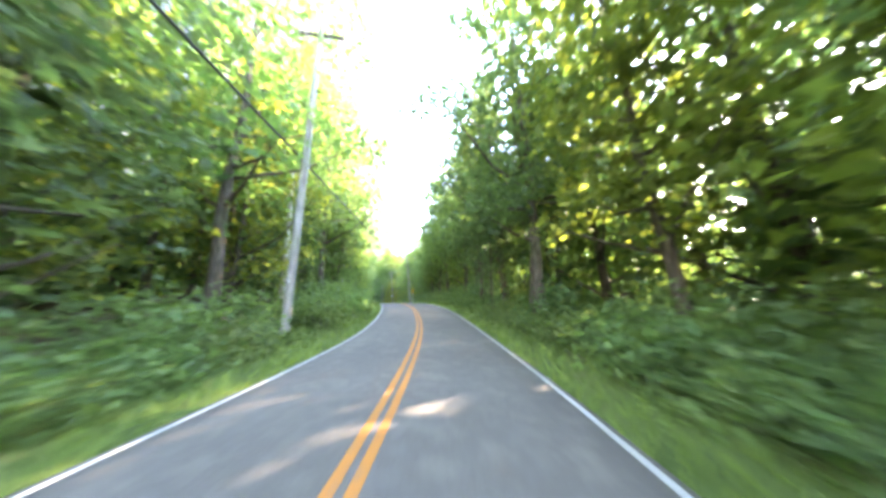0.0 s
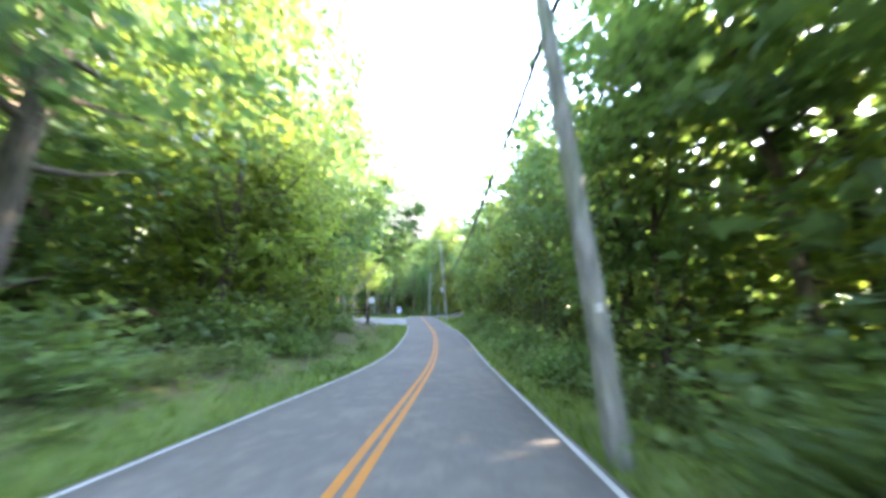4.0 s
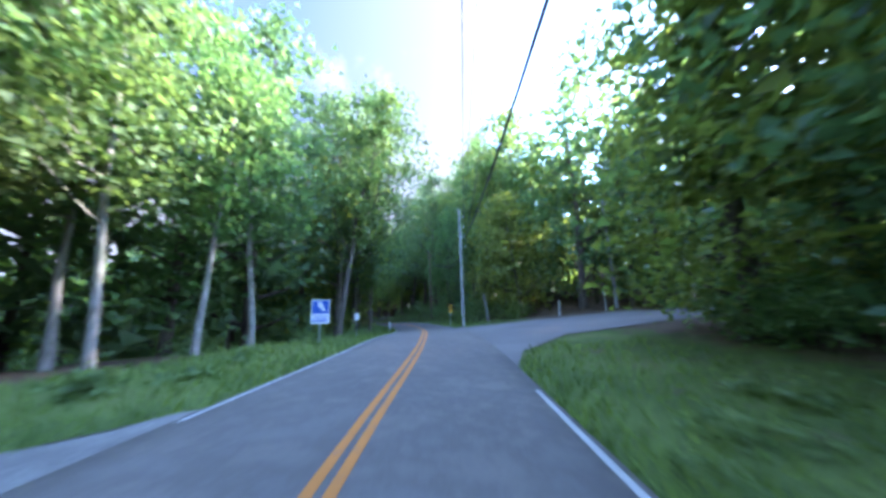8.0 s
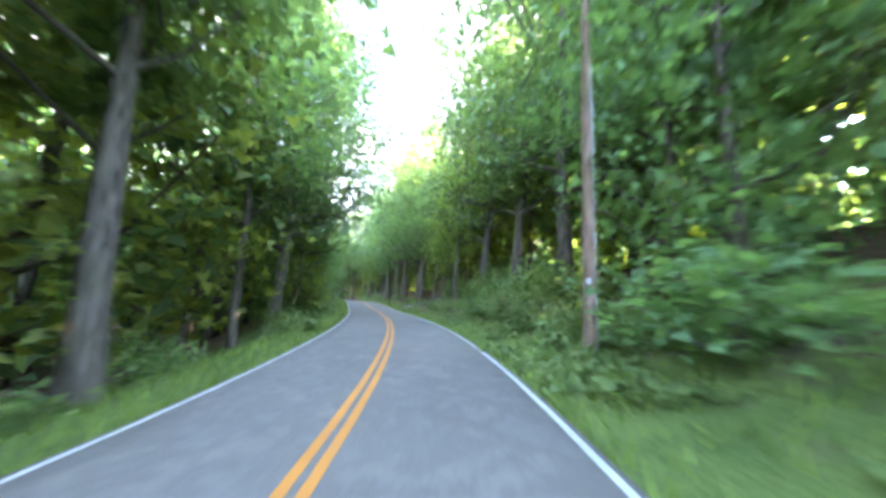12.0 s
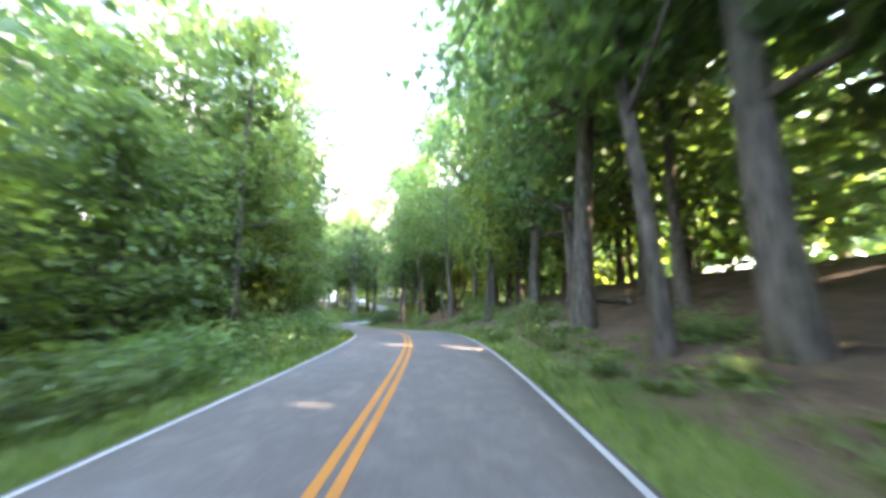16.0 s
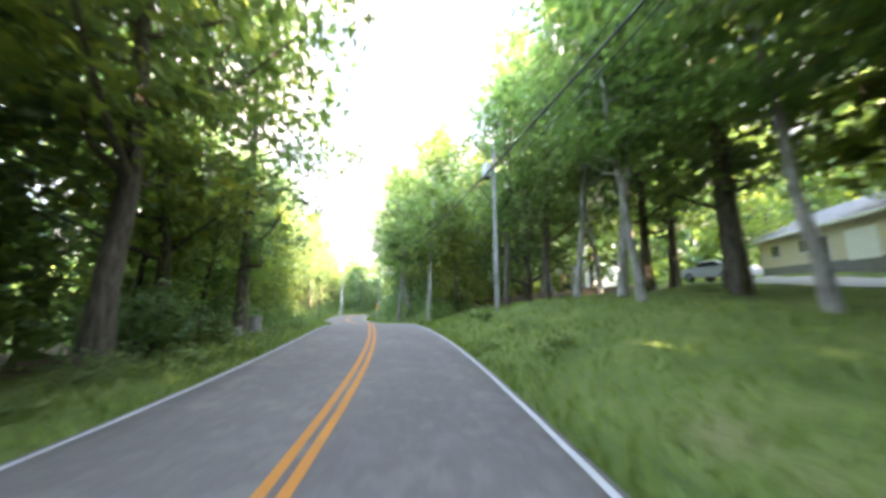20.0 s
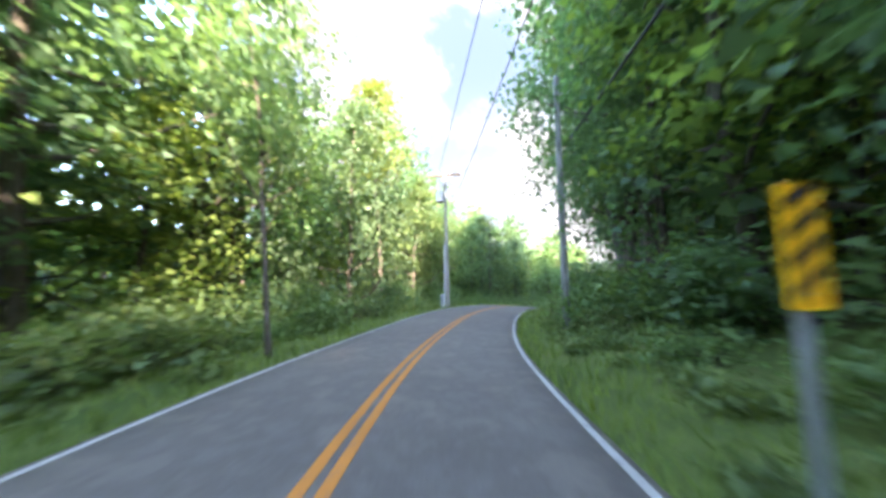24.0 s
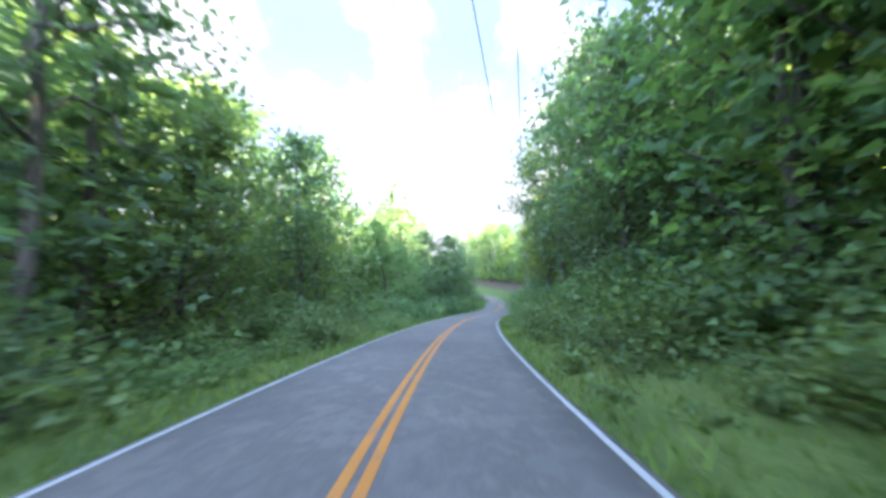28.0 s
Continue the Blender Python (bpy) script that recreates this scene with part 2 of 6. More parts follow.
bump(nt, b, f2, 0.35, 0.008)

# ground: grass that gives way to leaf litter and bare earth by the "litter" value of the terrain
M_GROUND, nt, b = make_mat("ground_cover", 0.95, 0.0, 0.1)
g1, _ = noise_ramp(nt, 0.5, [(0.3, (0.055, 0.085, 0.022)), (0.58, (0.105, 0.14, 0.036)), (0.8, (0.165, 0.158, 0.066))], 8)
l1, _ = noise_ramp(nt, 0.9, [(0.3, (0.05, 0.038, 0.026)), (0.55, (0.12, 0.085, 0.055)), (0.75, (0.19, 0.14, 0.095))], 10, 0.7)
fine, ff = noise_ramp(nt, 18, [(0.3, (0.6, 0.6, 0.6)), (0.7, (1.2, 1.2, 1.2))], 5)
at = nt.nodes.new("ShaderNodeAttribute")
at.attribute_name = "litter"
_, edge = noise_ramp(nt, 1.2, [(0, (0, 0, 0)), (1, (1, 1, 1))], 6)
add = nt.nodes.new("ShaderNodeMath")
add.operation = "ADD"
nt.links.new(at.outputs["Fac"], add.inputs[0])
nt.links.new(edge, add.inputs[1])
st = nt.nodes.new("ShaderNodeMapRange")
st.inputs["From Min"].default_value = 0.85
st.inputs["From Max"].default_value = 1.1
nt.links.new(add.outputs[0], st.inputs["Value"])
gl = mix(nt, g1, l1, st.outputs[0])
nt.links.new(mix(nt, gl, fine, 1.0, "MULTIPLY"), b.inputs["Base Color"])
bump(nt, b, ff, 0.7, 0.05)


# ---- helpers for building ----
def part(name, bm, material, parent=None, label=""):
    """Links a bmesh as one mesh object under a thing or a part."""
    me = bpy.data.meshes.new(name)
    bm.to_mesh(me)
    bm.free()
    me.materials.append(material)
    ob = new(name, me)
    if parent is not None:
        ob.parent = parent
    if label:
        ob["label"] = label
    return ob


def thing(name, at, label, category, group="", rz=0.0):
    ob = new(name)
    ob.empty_display_size = 0.2
    ob.matrix_basis = pose(*at, 0, 0, rz)
    return tagged(ob, label, category, group)


def mesh_np(name, verts, faces, material, smooth=False):
    """A mesh from numpy arrays of vertices and equal-sided faces."""
    me = bpy.data.meshes.new(name)
    verts = np.asarray(verts, np.float32)
    faces = np.asarray(faces, np.int32)
    k = faces.shape[1]
    me.vertices.add(len(verts))
    me.vertices.foreach_set("co", verts.ravel())
    me.loops.add(faces.size)
    me.loops.foreach_set("vertex_index", faces.ravel())
    me.polygons.add(len(faces))
    me.polygons.foreach_set("loop_start", np.arange(0, faces.size, k, dtype=np.int32))
    if smooth:
        me.polygons.foreach_set("use_smooth", np.ones(len(faces), bool))
    me.update(calc_edges=True)
    me.validate()
    me.materials.append(material)
    return me


def box_bm(sx, sy, sz, at=(0, 0, 0), bevel=0.0, bm=None):
    own = bm or bmesh.new()
    r = bmesh.ops.create_cube(own, size=1.0, matrix=Matrix.Translation(at) @ Matrix.Diagonal((sx, sy, sz, 1)))
    if bevel:
        es = list({e for v in r["verts"] for e in v.link_edges})
        bmesh.ops.bevel(own, geom=es, offset=bevel, segments=2, affect="EDGES", profile=0.5)
    return own


def tube_bm(p, q, r0, r1=None, seg=10, bm=None):
    own = bm or bmesh.new()
    p, q = Vector(p), Vector(q)
    d = q - p
    m = Matrix.Translation((p + q) / 2) @ d.to_track_quat("Z", "Y").to_matrix().to_4x4()
    bmesh.ops.create_cone(own, cap_ends=True, segments=seg, radius1=r0, radius2=r0 if r1 is None else r1, depth=d.length, matrix=m)
    return own


# ---- the line of the road ----
H_EYE = 1.53
OFFSET = [(0, -0.83), (1, -1.05), (2, -1.0), (3, -1.05), (6, -0.94), (8, -1.03), (11, -1.02), (12.5, -1.15), (14.5, -1.1),
          (17, -0.78), (18, -0.85), (20, -1.12), (21, -1.2), (24, -1.0), (25, -0.95), (28, -0.75)]
# widths of the two lanes along the road: t, left, right
LANES = np.array([(-5, 2.5, 2.6), (0, 2.5, 2.66), (1, 2.42, 2.55), (2, 2.4, 2.52), (3.5, 2.55, 2.58), (6, 2.55, 2.58), (12, 2.48, 2.55), (15, 2.55, 2.52), (17, 2.5, 2.72),
                  (18, 2.65, 2.66), (18.6, 2.9, 2.66), (19.3, 2.7, 2.65), (20, 2.6, 2.64), (21, 2.5, 2.56), (24, 2.5, 2.5), (25.5, 2.5, 2.4), (28, 2.56, 2.48), (60, 2.5, 2.5)])
HALF = 2.82


def lane(t, side):
    return float(np.interp(t - 0.35, LANES[:, 0], LANES[:, 1 if side < 0 else 2]))


def half_at(t, lat):
    """Half the width of the asphalt on the side of lat."""
    return np.where(np.asarray(lat) > 0, np.interp(t - 0.35, LANES[:, 0], LANES[:, 2]), np.interp(t - 0.35, LANES[:, 0], LANES[:, 1])) + 0.12



def road_line():
    """Centre, level right-hand way, bank and time value of the road, every metre and a half."""
    tt = np.array([r[0] for r in PATH])
    eye = np.array([r[1] for r in PATH])
    roll = np.array([r[3] for r in PATH])
    fine = np.arange(0, 28.01, 0.1)
    # cubic through the rows
    tang = np.gradient(eye, tt, axis=0)
    out = []
    for t in fine:
        i = min(max(int(np.searchsorted(tt, t)) - 1, 0), len(tt) - 2)
        w = tt[i + 1] - tt[i]
        u = (t - tt[i]) / w
        out.append((2 * u**3 - 3 * u**2 + 1) * eye[i] + (u**3 - 2 * u**2 + u) * w * tang[i]
                   + (-2 * u**3 + 3 * u**2) * eye[i + 1] + (u**3 - u**2) * w * tang[i + 1])
    eye = np.array(out)
    bank = np.interp(fine, tt, roll)
    # smooth
    ker = np.hanning(15)[1:-1]
    ker /= ker.sum()

    def sm(a):
        pad = len(ker) // 2
        lo = 2 * a[0] - a[pad:0:-1]
        hi = 2 * a[-1] - a[-2:-pad - 2:-1]
        return np.convolve(np.concatenate([lo, a, hi]), ker, "valid")

    eye = np.stack([sm(eye[:, k]) for k in range(3)], 1)
    bank = sm(bank)
    d = np.gradient(eye, axis=0)
    d /= np.linalg.norm(d, axis=1)[:, None]
    rt = np.cross(d, (0, 0, 1))
    rt /= np.linalg.norm(rt, axis=1)[:, None]
    rb = np.radians(bank)[:, None]
    up = np.cross(rt, d)
    right = rt * np.cos(rb) + up * np.sin(rb)
    nrm = up * np.cos(rb) - rt * np.sin(rb)
    off = np.interp(fine - 0.35, [o[0] for o in OFFSET], [o[1] for o in OFFSET])[:, None]
    c = eye - H_EYE * nrm + off * right
    # extend behind and ahead
    back = [c[0] + (c[0] - c[6]) / np.linalg.norm(c[0] - c[6]) * s for s in np.arange(60, 0, -1.5)]
    tb = np.linspace(-5, -0.1, len(back))
    yaw = math.atan2(-d[-1][0], d[-1][1])
    pz, fwd, tf, bf = c[-1].copy(), [], [], []
    slope = d[-1][2]
    for k, s in enumerate(np.arange(1.5, 220, 1.5)):
        yaw += radians(np.interp(s, [0, 10, 25, 35, 55, 70, 220], [-0.9, -0.6, -0.9, -0.6, 1.2, 0.8, 0.0]))
        slope = np.interp(s, [0, 7, 38, 70, 110, 220], [d[-1][2], -0.125, -0.13, -0.05, 0.0, 0.02])
        pz = pz + 1.5 * np.array([-math.sin(yaw), math.cos(yaw), slope])
        fwd.append(pz.copy())
        tf.append(28 + s / 8.0)
        bf.append(bank[-1] * max(0, 1 - s / 20))
    c = np.vstack([back, c, fwd])
    t = np.concatenate([tb, fine, tf])
    bank = np.concatenate([np.full(len(back), bank[0]), bank, bf])
    # resample every 1.5 m
    s = np.concatenate([[0], np.cumsum(np.linalg.norm(np.diff(c, axis=0), axis=1))])
    q = np.arange(0, s[-1], 1.5)
    c = np.stack([np.interp(q, s, c[:, k]) for k in range(3)], 1)
    t, bank = np.interp(q, s, t), np.interp(q, s, bank)
    d = np.gradient(c, axis=0)
    d /= np.linalg.norm(d, axis=1)[:, None]
    rt = np.cross(d, (0, 0, 1))
    rt /= np.linalg.norm(rt, axis=1)[:, None]
    return c, rt, np.tan(np.radians(bank)), t, d


RC, RR, RB, RT, RD = road_line()


def near_road(xy):
    """Index of the nearest station and the sideways distance (right is positive)."""
    xy = np.asarray(xy, float).reshape(-1, 2)
    idx = np.empty(len(xy), int)
    for a in range(0, len(xy), 4000):
        dd = ((xy[a:a + 4000, None, :] - RC[None, :, :2]) ** 2).sum(-1)
        idx[a:a + 4000] = dd.argmin(1)
    v = xy - RC[idx, :2]
    rt2 = RR[idx, :2]
    dd2 = RD[idx, :2]
    side = (v * rt2).sum(1)
    along = (v * dd2).sum(1)
    lat = np.sign(side) * np.hypot(v[:, 0], v[:, 1])
    lat = np.where(np.abs(along) < 1.6, side, lat)
    z = RC[idx, 2] + along * RD[idx, 2] * (np.abs(along) < 1.6)
    return idx, lat, z


# side profiles by the road's time value: t, left verge, left slope, right verge, right slope
SIDES = [(-5, 1.5, 0.06, 1.0, -0.10), (0, 1.5, 0.06, 1.0, -0.10), (4.0, 1.5, 0.08, 1.2, -0.12), (5.8, 0.8, 0.14, 1.0, -0.05),
         (6.8, 0.5, 0.14, 1.0, -0.02), (7.1, 14, -0.15, 1.0, 0.05), (8.3, 12, -0.08, 1.5, 0.06), (8.8, 5.0, -0.05, 1.5, 0.06),
         (9.8, 2.5, -0.1, 0.5, 0.055), (10.6, 1.5, -0.2, 1.5, 0.10), (11.2, 0.9, -0.3, 1.5, 0.2), (12.0, 0.9, -0.3, 0.5, 0.45), (13.6, 0.9, -0.3, 0.9, 0.38),
         (15.0, 0.9, -0.25, 1.2, 0.30), (17.6, 0.9, -0.2, 1.0, 0.28), (18.8, 1.0, -0.15, 1.5, 0.2), (19.4, 1.0, -0.15, 3.0, 0.09),
         (20.2, 1.0, -0.12, 1.5, 0.12), (20.7, 1.0, -0.12, 0.8, 0.21), (21.5, 1.1, -0.1, 0.8, 0.25), (22.4, 1.2, -0.1, 1.2, 0.2), (23.8, 1.0, -0.1, 1.2, 0.22), (25.6, 1.0, -0.12, 1.2, 0.2),
         (28, 0.9, -0.12, 1.0, 0.25), (60, 0.9, -0.05, 1.0, 0.15)]
SD = np.array(SIDES)


def station(t):
    return int(np.argmin(np.abs(RT - t)))


def beside(t, d, ahead=0.0):
    """Plan place at the road's time value t, d metres to the right."""
    i = station(t)
    p = RC[i] + RR[i] * d + RD[i] * ahead
    return (float(p[0]), float(p[1]))


# places kept level and free of trees: pull-off, side road, driveway, houses
FREE = [(*beside(7.6, -9), 10.5), (*beside(8.1, -6), 6.0), (*beside(9.8, 7), 7.5), (*beside(9.8, 16), 6.5), (*beside(9.8, 26), 6.5), (*beside(9.8, 36), 6.5), (*beside(9.2, 5), 4.5),
        (-119.5, 204, 4.5), (-124, 211, 5), (-138, 215, 5), (-150, 216, 8), (-151, 225, 9), (-128, 234, 8), (-178, 214, 8), (*beside(19.55, 5), 4.0), (-132, 214.5, 4.0), (-144, 215.5, 4.0)]


# outlines of the paved places beside the road: (far edge, near edge) pairs along each
PULL = [(beside(6.98, -3.2), beside(7.02, -2.4)), (beside(7.12, -9), beside(7.15, -2.4)), (beside(7.3, -16), beside(7.35, -2.4)), (beside(7.55, -17), beside(7.6, -2.4)),
        (beside(7.85, -14), beside(7.9, -2.4)), (beside(8.1, -7), beside(8.2, -2.4)), (beside(8.3, -3.6), beside(8.5, -2.5))]
JN = [beside(8.75, 2.5), beside(8.98, 3.4), beside(9.2, 6.0), beside(9.38, 12.0), beside(9.45, 22), beside(9.45, 42)]
JF = [beside(10.75, 2.5), beside(10.6, 3.8), beside(10.35, 7.0), beside(10.2, 12.0), beside(10.15, 22), beside(10.15, 42)]
SIDE_ROAD = list(zip(JF, JN))
DRIVE = [((-120.8, 197.6), (-114.4, 198.3)), ((-119.4, 199.6), (-115.6, 199.9)), ((-119.6, 204.0), (-116.0, 203.5)), ((-122.5, 208.0), (-118.5, 211.0)),
         ((-131.0, 210.0), (-128.0, 214.0)), ((-154.0, 209.5), (-154.0, 214.0))]


def paved(xy, margin=0.3):
    """True where a place lies on one of the paved sheets or within the margin of it."""
    xy = np.asarray(xy, float).reshape(-1, 2)
    hit = np.zeros(len(xy), bool)
    for rows in (PULL, SIDE_ROAD, DRIVE):
        ring = np.array([r[0] for r in rows] + [r[1] for r in rows[::-1]])
        inside = np.zeros(len(xy), bool)
        close = np.zeros(len(xy), bool)
        for p, q in zip(ring, np.roll(ring, -1, 0)):
            cross = (p[1] > xy[:, 1]) != (q[1] > xy[:, 1])
            xs = p[0] + (xy[:, 1] - p[1]) / (q[1] - p[1] + 1e-12) * (q[0] - p[0])
            inside ^= cross & (xy[:, 0] < xs)
            u = np.clip(((xy - p) @ (q - p)) / ((q - p) @ (q - p)), 0, 1)
            close |= np.hypot(*(xy - p - u[:, None] * (q - p)).T) < margin
        hit |= inside | close
    return hit


def rim(xy, width):
    """True close to the outline of a paved sheet."""
    xy = np.asarray(xy, float).reshape(-1, 2)
    out = np.zeros(len(xy), bool)
    for rows in (PULL, SIDE_ROAD, DRIVE):
        ring = np.array([r[0] for r in rows] + [r[1] for r in rows[::-1]])
        for p, q in zip(ring, np.roll(ring, -1, 0)):
            u = np.clip(((xy - p) @ (q - p)) / ((q - p) @ (q - p)), 0, 1)
            out |= np.hypot(*(xy - p - u[:, None] * (q - p)).T) < width
    return out


def rough_noise(x, y, s, seed=0.0):
    return np.array([noise.noise((a * s + seed, b * s, seed)) for a, b in zip(x, y)])


def ground_z(xy, wild=True):
    xy = np.asarray(xy, float).reshape(-1, 2)
    idx, lat, z0 = near_road(xy)
    t = RT[idx]
    right = lat > 0
    verge = np.where(right, np.interp(t, SD[:, 0], SD[:, 3]), np.interp(t, SD[:, 0], SD[:, 1]))
    slope = np.where(right, np.interp(t, SD[:, 0], SD[:, 4]), np.interp(t, SD[:, 0], SD[:, 2]))
    a = np.abs(lat)
    half = half_at(t, lat)
    run = np.clip(a - HALF - verge, 0, None)
    knee = np.where(right, np.interp(t, [19.6, 20.2, 22.2, 22.8], [11, 5, 5, 11]), 11)
    rise = slope * np.minimum(run, knee) + 0.35 * slope * np.clip(run - knee, 0, 60)
    bank = RB[idx] * np.clip(lat, -4.5, 4.5)
    h = z0 + bank + rise - 0.05
    h = np.where(a < half - 0.15, z0 + RB[idx] * lat - 0.16, h)
    if wild:
        w = np.clip((a - HALF - 0.4) / 3, 0, 1)
        for fx, fy, fr in FREE:
            w = np.minimum(w, np.clip((np.hypot(xy[:, 0] - fx, xy[:, 1] - fy) - fr) / 3, 0, 1))
        w = np.where(paved(xy, 1.0), 0, w)
        h = h + w * (0.10 * rough_noise(xy[:, 0], xy[:, 1], 0.9) + 0.28 * rough_noise(xy[:, 0], xy[:, 1], 0.17, 7.0))
    return h


def gz(x, y):
    return float(ground_z([(x, y)])[0])


# ---- terrain: one sheet ----
def build_ground():
    keep = (RT > -3) & (RT < 48)
    lo = RC[keep, :2].min(0) - 34
    hi = RC[keep, :2].max(0) + 34
    step = 0.9
    nx, ny = int((hi[0] - lo[0]) / step), int((hi[1] - lo[1]) / step)
    gx, gy = np.meshgrid(lo[0] + step * np.arange(nx), lo[1] + step * np.arange(ny), indexing="ij")
    pts = np.stack([gx.ravel(), gy.ravel()], 1)
    idx, lat, _ = near_road(pts)
    near = (np.abs(lat) < 30)
    sel = np.flatnonzero(near)
    zz = np.zeros(len(pts))
    zz[sel] = ground_z(pts[sel])
    zz -= 0.16 * (paved(pts, -1) & ~rim(pts, 0.9))
    cell = near.reshape(nx, ny)
    ok = cell[:-1, :-1] & cell[1:, :-1] & cell[:-1, 1:] & cell[1:, 1:]
    ii, jj = np.nonzero(ok)
    a = ii * ny + jj
    faces = np.stack([a, a + ny, a + ny + 1, a + 1], 1)
    used, inv = np.unique(faces, return_inverse=True)
    verts = np.column_stack([pts[used], zz[used]])
    faces = inv.reshape(-1, 4)
    # far land, coarser, tucked under the near rim
    st2 = 14.0
    fx, fy = np.meshgrid(np.arange(-700, 560, st2), np.arange(-420, 760, st2), indexing="ij")
    fp = np.stack([fx.ravel(), fy.ravel()], 1)
    i2, l2, _ = near_road(fp)
    fz = ground_z(fp, False)
    d2 = np.abs(l2)
    fz = fz + np.clip(d2 - 60, 0, 300) * 0.03 + 3 * rough_noise(fp[:, 0], fp[:, 1], 0.012, 3.0)
    fz = np.where(d2 < 26, fz - 9.0, np.where(d2 < 46, fz - 4.0, fz - 0.6))
    n2 = fx.shape[1]
    i3, j3 = np.nonzero(np.ones((fx.shape[0] - 1, n2 - 1), bool))
    a2 = i3 * n2 + j3
    f2 = np.stack([a2, a2 + n2, a2 + n2 + 1, a2 + 1], 1) + len(verts)
    allv = np.vstack([verts, np.column_stack([fp, fz])])
    me = mesh_np("ground", allv, np.vstack([faces, f2]), M_GROUND, True)
    i0, l0, _ = near_road(allv[:, :2])
    t0 = RT[i0]
    a0 = np.abs(l0)
    lit = np.clip((a0 - 6.5) / 5, 0, 0.75)
    litr = np.interp(t0, [0, 9.5, 11, 12.5, 14.5, 18.2, 19.25, 19.5, 22.2, 24, 28], [0.45, 0.3, 0.35, 0.45, 0.6, 0.8, 0.8, 0.05, 0.15, 0.25, 0.25])
    litl = np.interp(t0, [0, 2.5, 4.0, 5.8, 6.6, 7.1, 8.4, 10, 21, 28], [0.25, 0.3, 0.45, 0.5, 0.78, 0.2, 0.05, 0.1, 0.1, 0.1])
    lit = np.where(a0 > 40, 0.15, lit)
    w = np.clip((a0 - HALF - 0.5) / 1.2, 0, 1)
    lit = np.maximum(lit * np.where((l0 > 0) & (t0 > 19) & (t0 < 22.5), 0.1, 1.0), w * np.where(l0 > 0, litr, litl))
    at = me.attributes.new("litter", "FLOAT", "POINT")
    at.data.foreach_set("value", lit.astype(np.float32))
    return tagged(new("ground", me), "grassy roadside ground with leaf litter under the trees", "ground", "", "structure")


build_ground()


def strip(name, i0, i1, d0, d1, lift, material, cols=2, skirt=False, side=0):
    """A strip that follows the road between sideways distances d0 and d1, measured from a lane's edge where a side is named."""
    n = i1 - i0
    base = np.linspace(d0, d1, cols)
    if skirt:
        base = np.concatenate([[d0 - 0.02], base, [d1 + 0.02]])
    v = []
    for i in range(i0, i1):
        ds = base + (side * lane(RT[i], side) if side else 0.0)
        if skirt:
            ds = np.where(base > 0, base / HALF * (lane(RT[i], 1) + 0.12), base / HALF * (lane(RT[i], -1) + 0.12))
        for k, dd in enumerate(ds):
            crown = 0.05 * (1 - (dd / HALF) ** 2)
            z = RC[i, 2] + RB[i] * dd + crown + lift
            if skirt and k in (0, len(ds) - 1):
                z -= 0.14
            v.append((RC[i, 0] + RR[i, 0] * dd, RC[i, 1] + RR[i, 1] * dd, z))
    m = len(base)
    a = (np.arange(n - 1)[:, None] * m + np.arange(m - 1)[None, :]).ravel()
    f = np.stack([a, a + 1, a + m + 1, a + m], 1)
    return new(name, mesh_np(name, v, f, material, True))


N = len(RC)
tagged(strip("road", 0, N, -HALF, HALF, 0.0, M_ASPHALT, 9, True), "worn grey asphalt two-lane country road", "road", "", "structure")


for a, c, side in ((-5, 8.7, 1), (10.75, 60, 1), (-5, 7.05, -1), (8.35, 60, -1)):
    tagged(strip("edge_line", station(a), station(c), -0.045, 0.045, 0.006, M_WHITE, side=side), "worn white edge line painted on the asphalt", "road marking", "", "structure")
for off in (-0.095, 0.095):
    tagged(strip("centre_line", 0, N, off - 0.055, off + 0.055, 0.006, M_YELLOW), "worn double yellow centre line on the asphalt", "road marking", "", "structure")


# ---- pull-off, side road and driveway, laid on the terrain ----
def drape(name, rows, material, label, category, lift=0.05):
    """A paved sheet over the terrain; rows are (left point, right point) pairs along it."""
    v, cols = [], 9
    dense = []
    for (a, b), (c, d) in zip(rows[:-1], rows[1:]):
        n = max(2, int((Vector(c) - Vector(a)).length / 1.0))
        for k in range(n):
            u = k / n
            dense.append((Vector(a).lerp(Vector(c), u), Vector(b).lerp(Vector(d), u)))
    dense.append((Vector(rows[-1][0]), Vector(rows[-1][1])))
    pts = np.array([tuple(a.lerp(b, k / (cols - 1))) for a, b in dense for k in range(cols)])
    z = ground_z(pts, False)
    idx, lat, z0 = near_road(pts)
    z = np.maximum(z + lift, np.where(np.abs(lat) < HALF + 0.6, z0 + RB[idx] * lat - 0.008, -99))
    z = np.where(np.abs(lat) < HALF - 0.05, z0 + RB[idx] * lat - 0.06, z)
    n = len(dense)
    a = (np.arange(n - 1)[:, None] * cols + np.arange(cols - 1)[None, :]).ravel()
    f = np.stack([a, a + 1, a + cols + 1, a + cols], 1)
    ob = new(name, mesh_np(name, np.column_stack([pts, z]), f, material, True))
    return tagged(ob, label, category, "", "structure")


drape("gravel_pull_off", PULL, M_GRAVEL, "pale gravel pull-off beside the country road", "pull-off")
drape("side_road", SIDE_ROAD, M_PATCH, "grey asphalt side road joining the main road", "road")
drape("driveway", DRIVE, M_CONCRETE, "pale concrete driveway leading up to a house", "driveway")


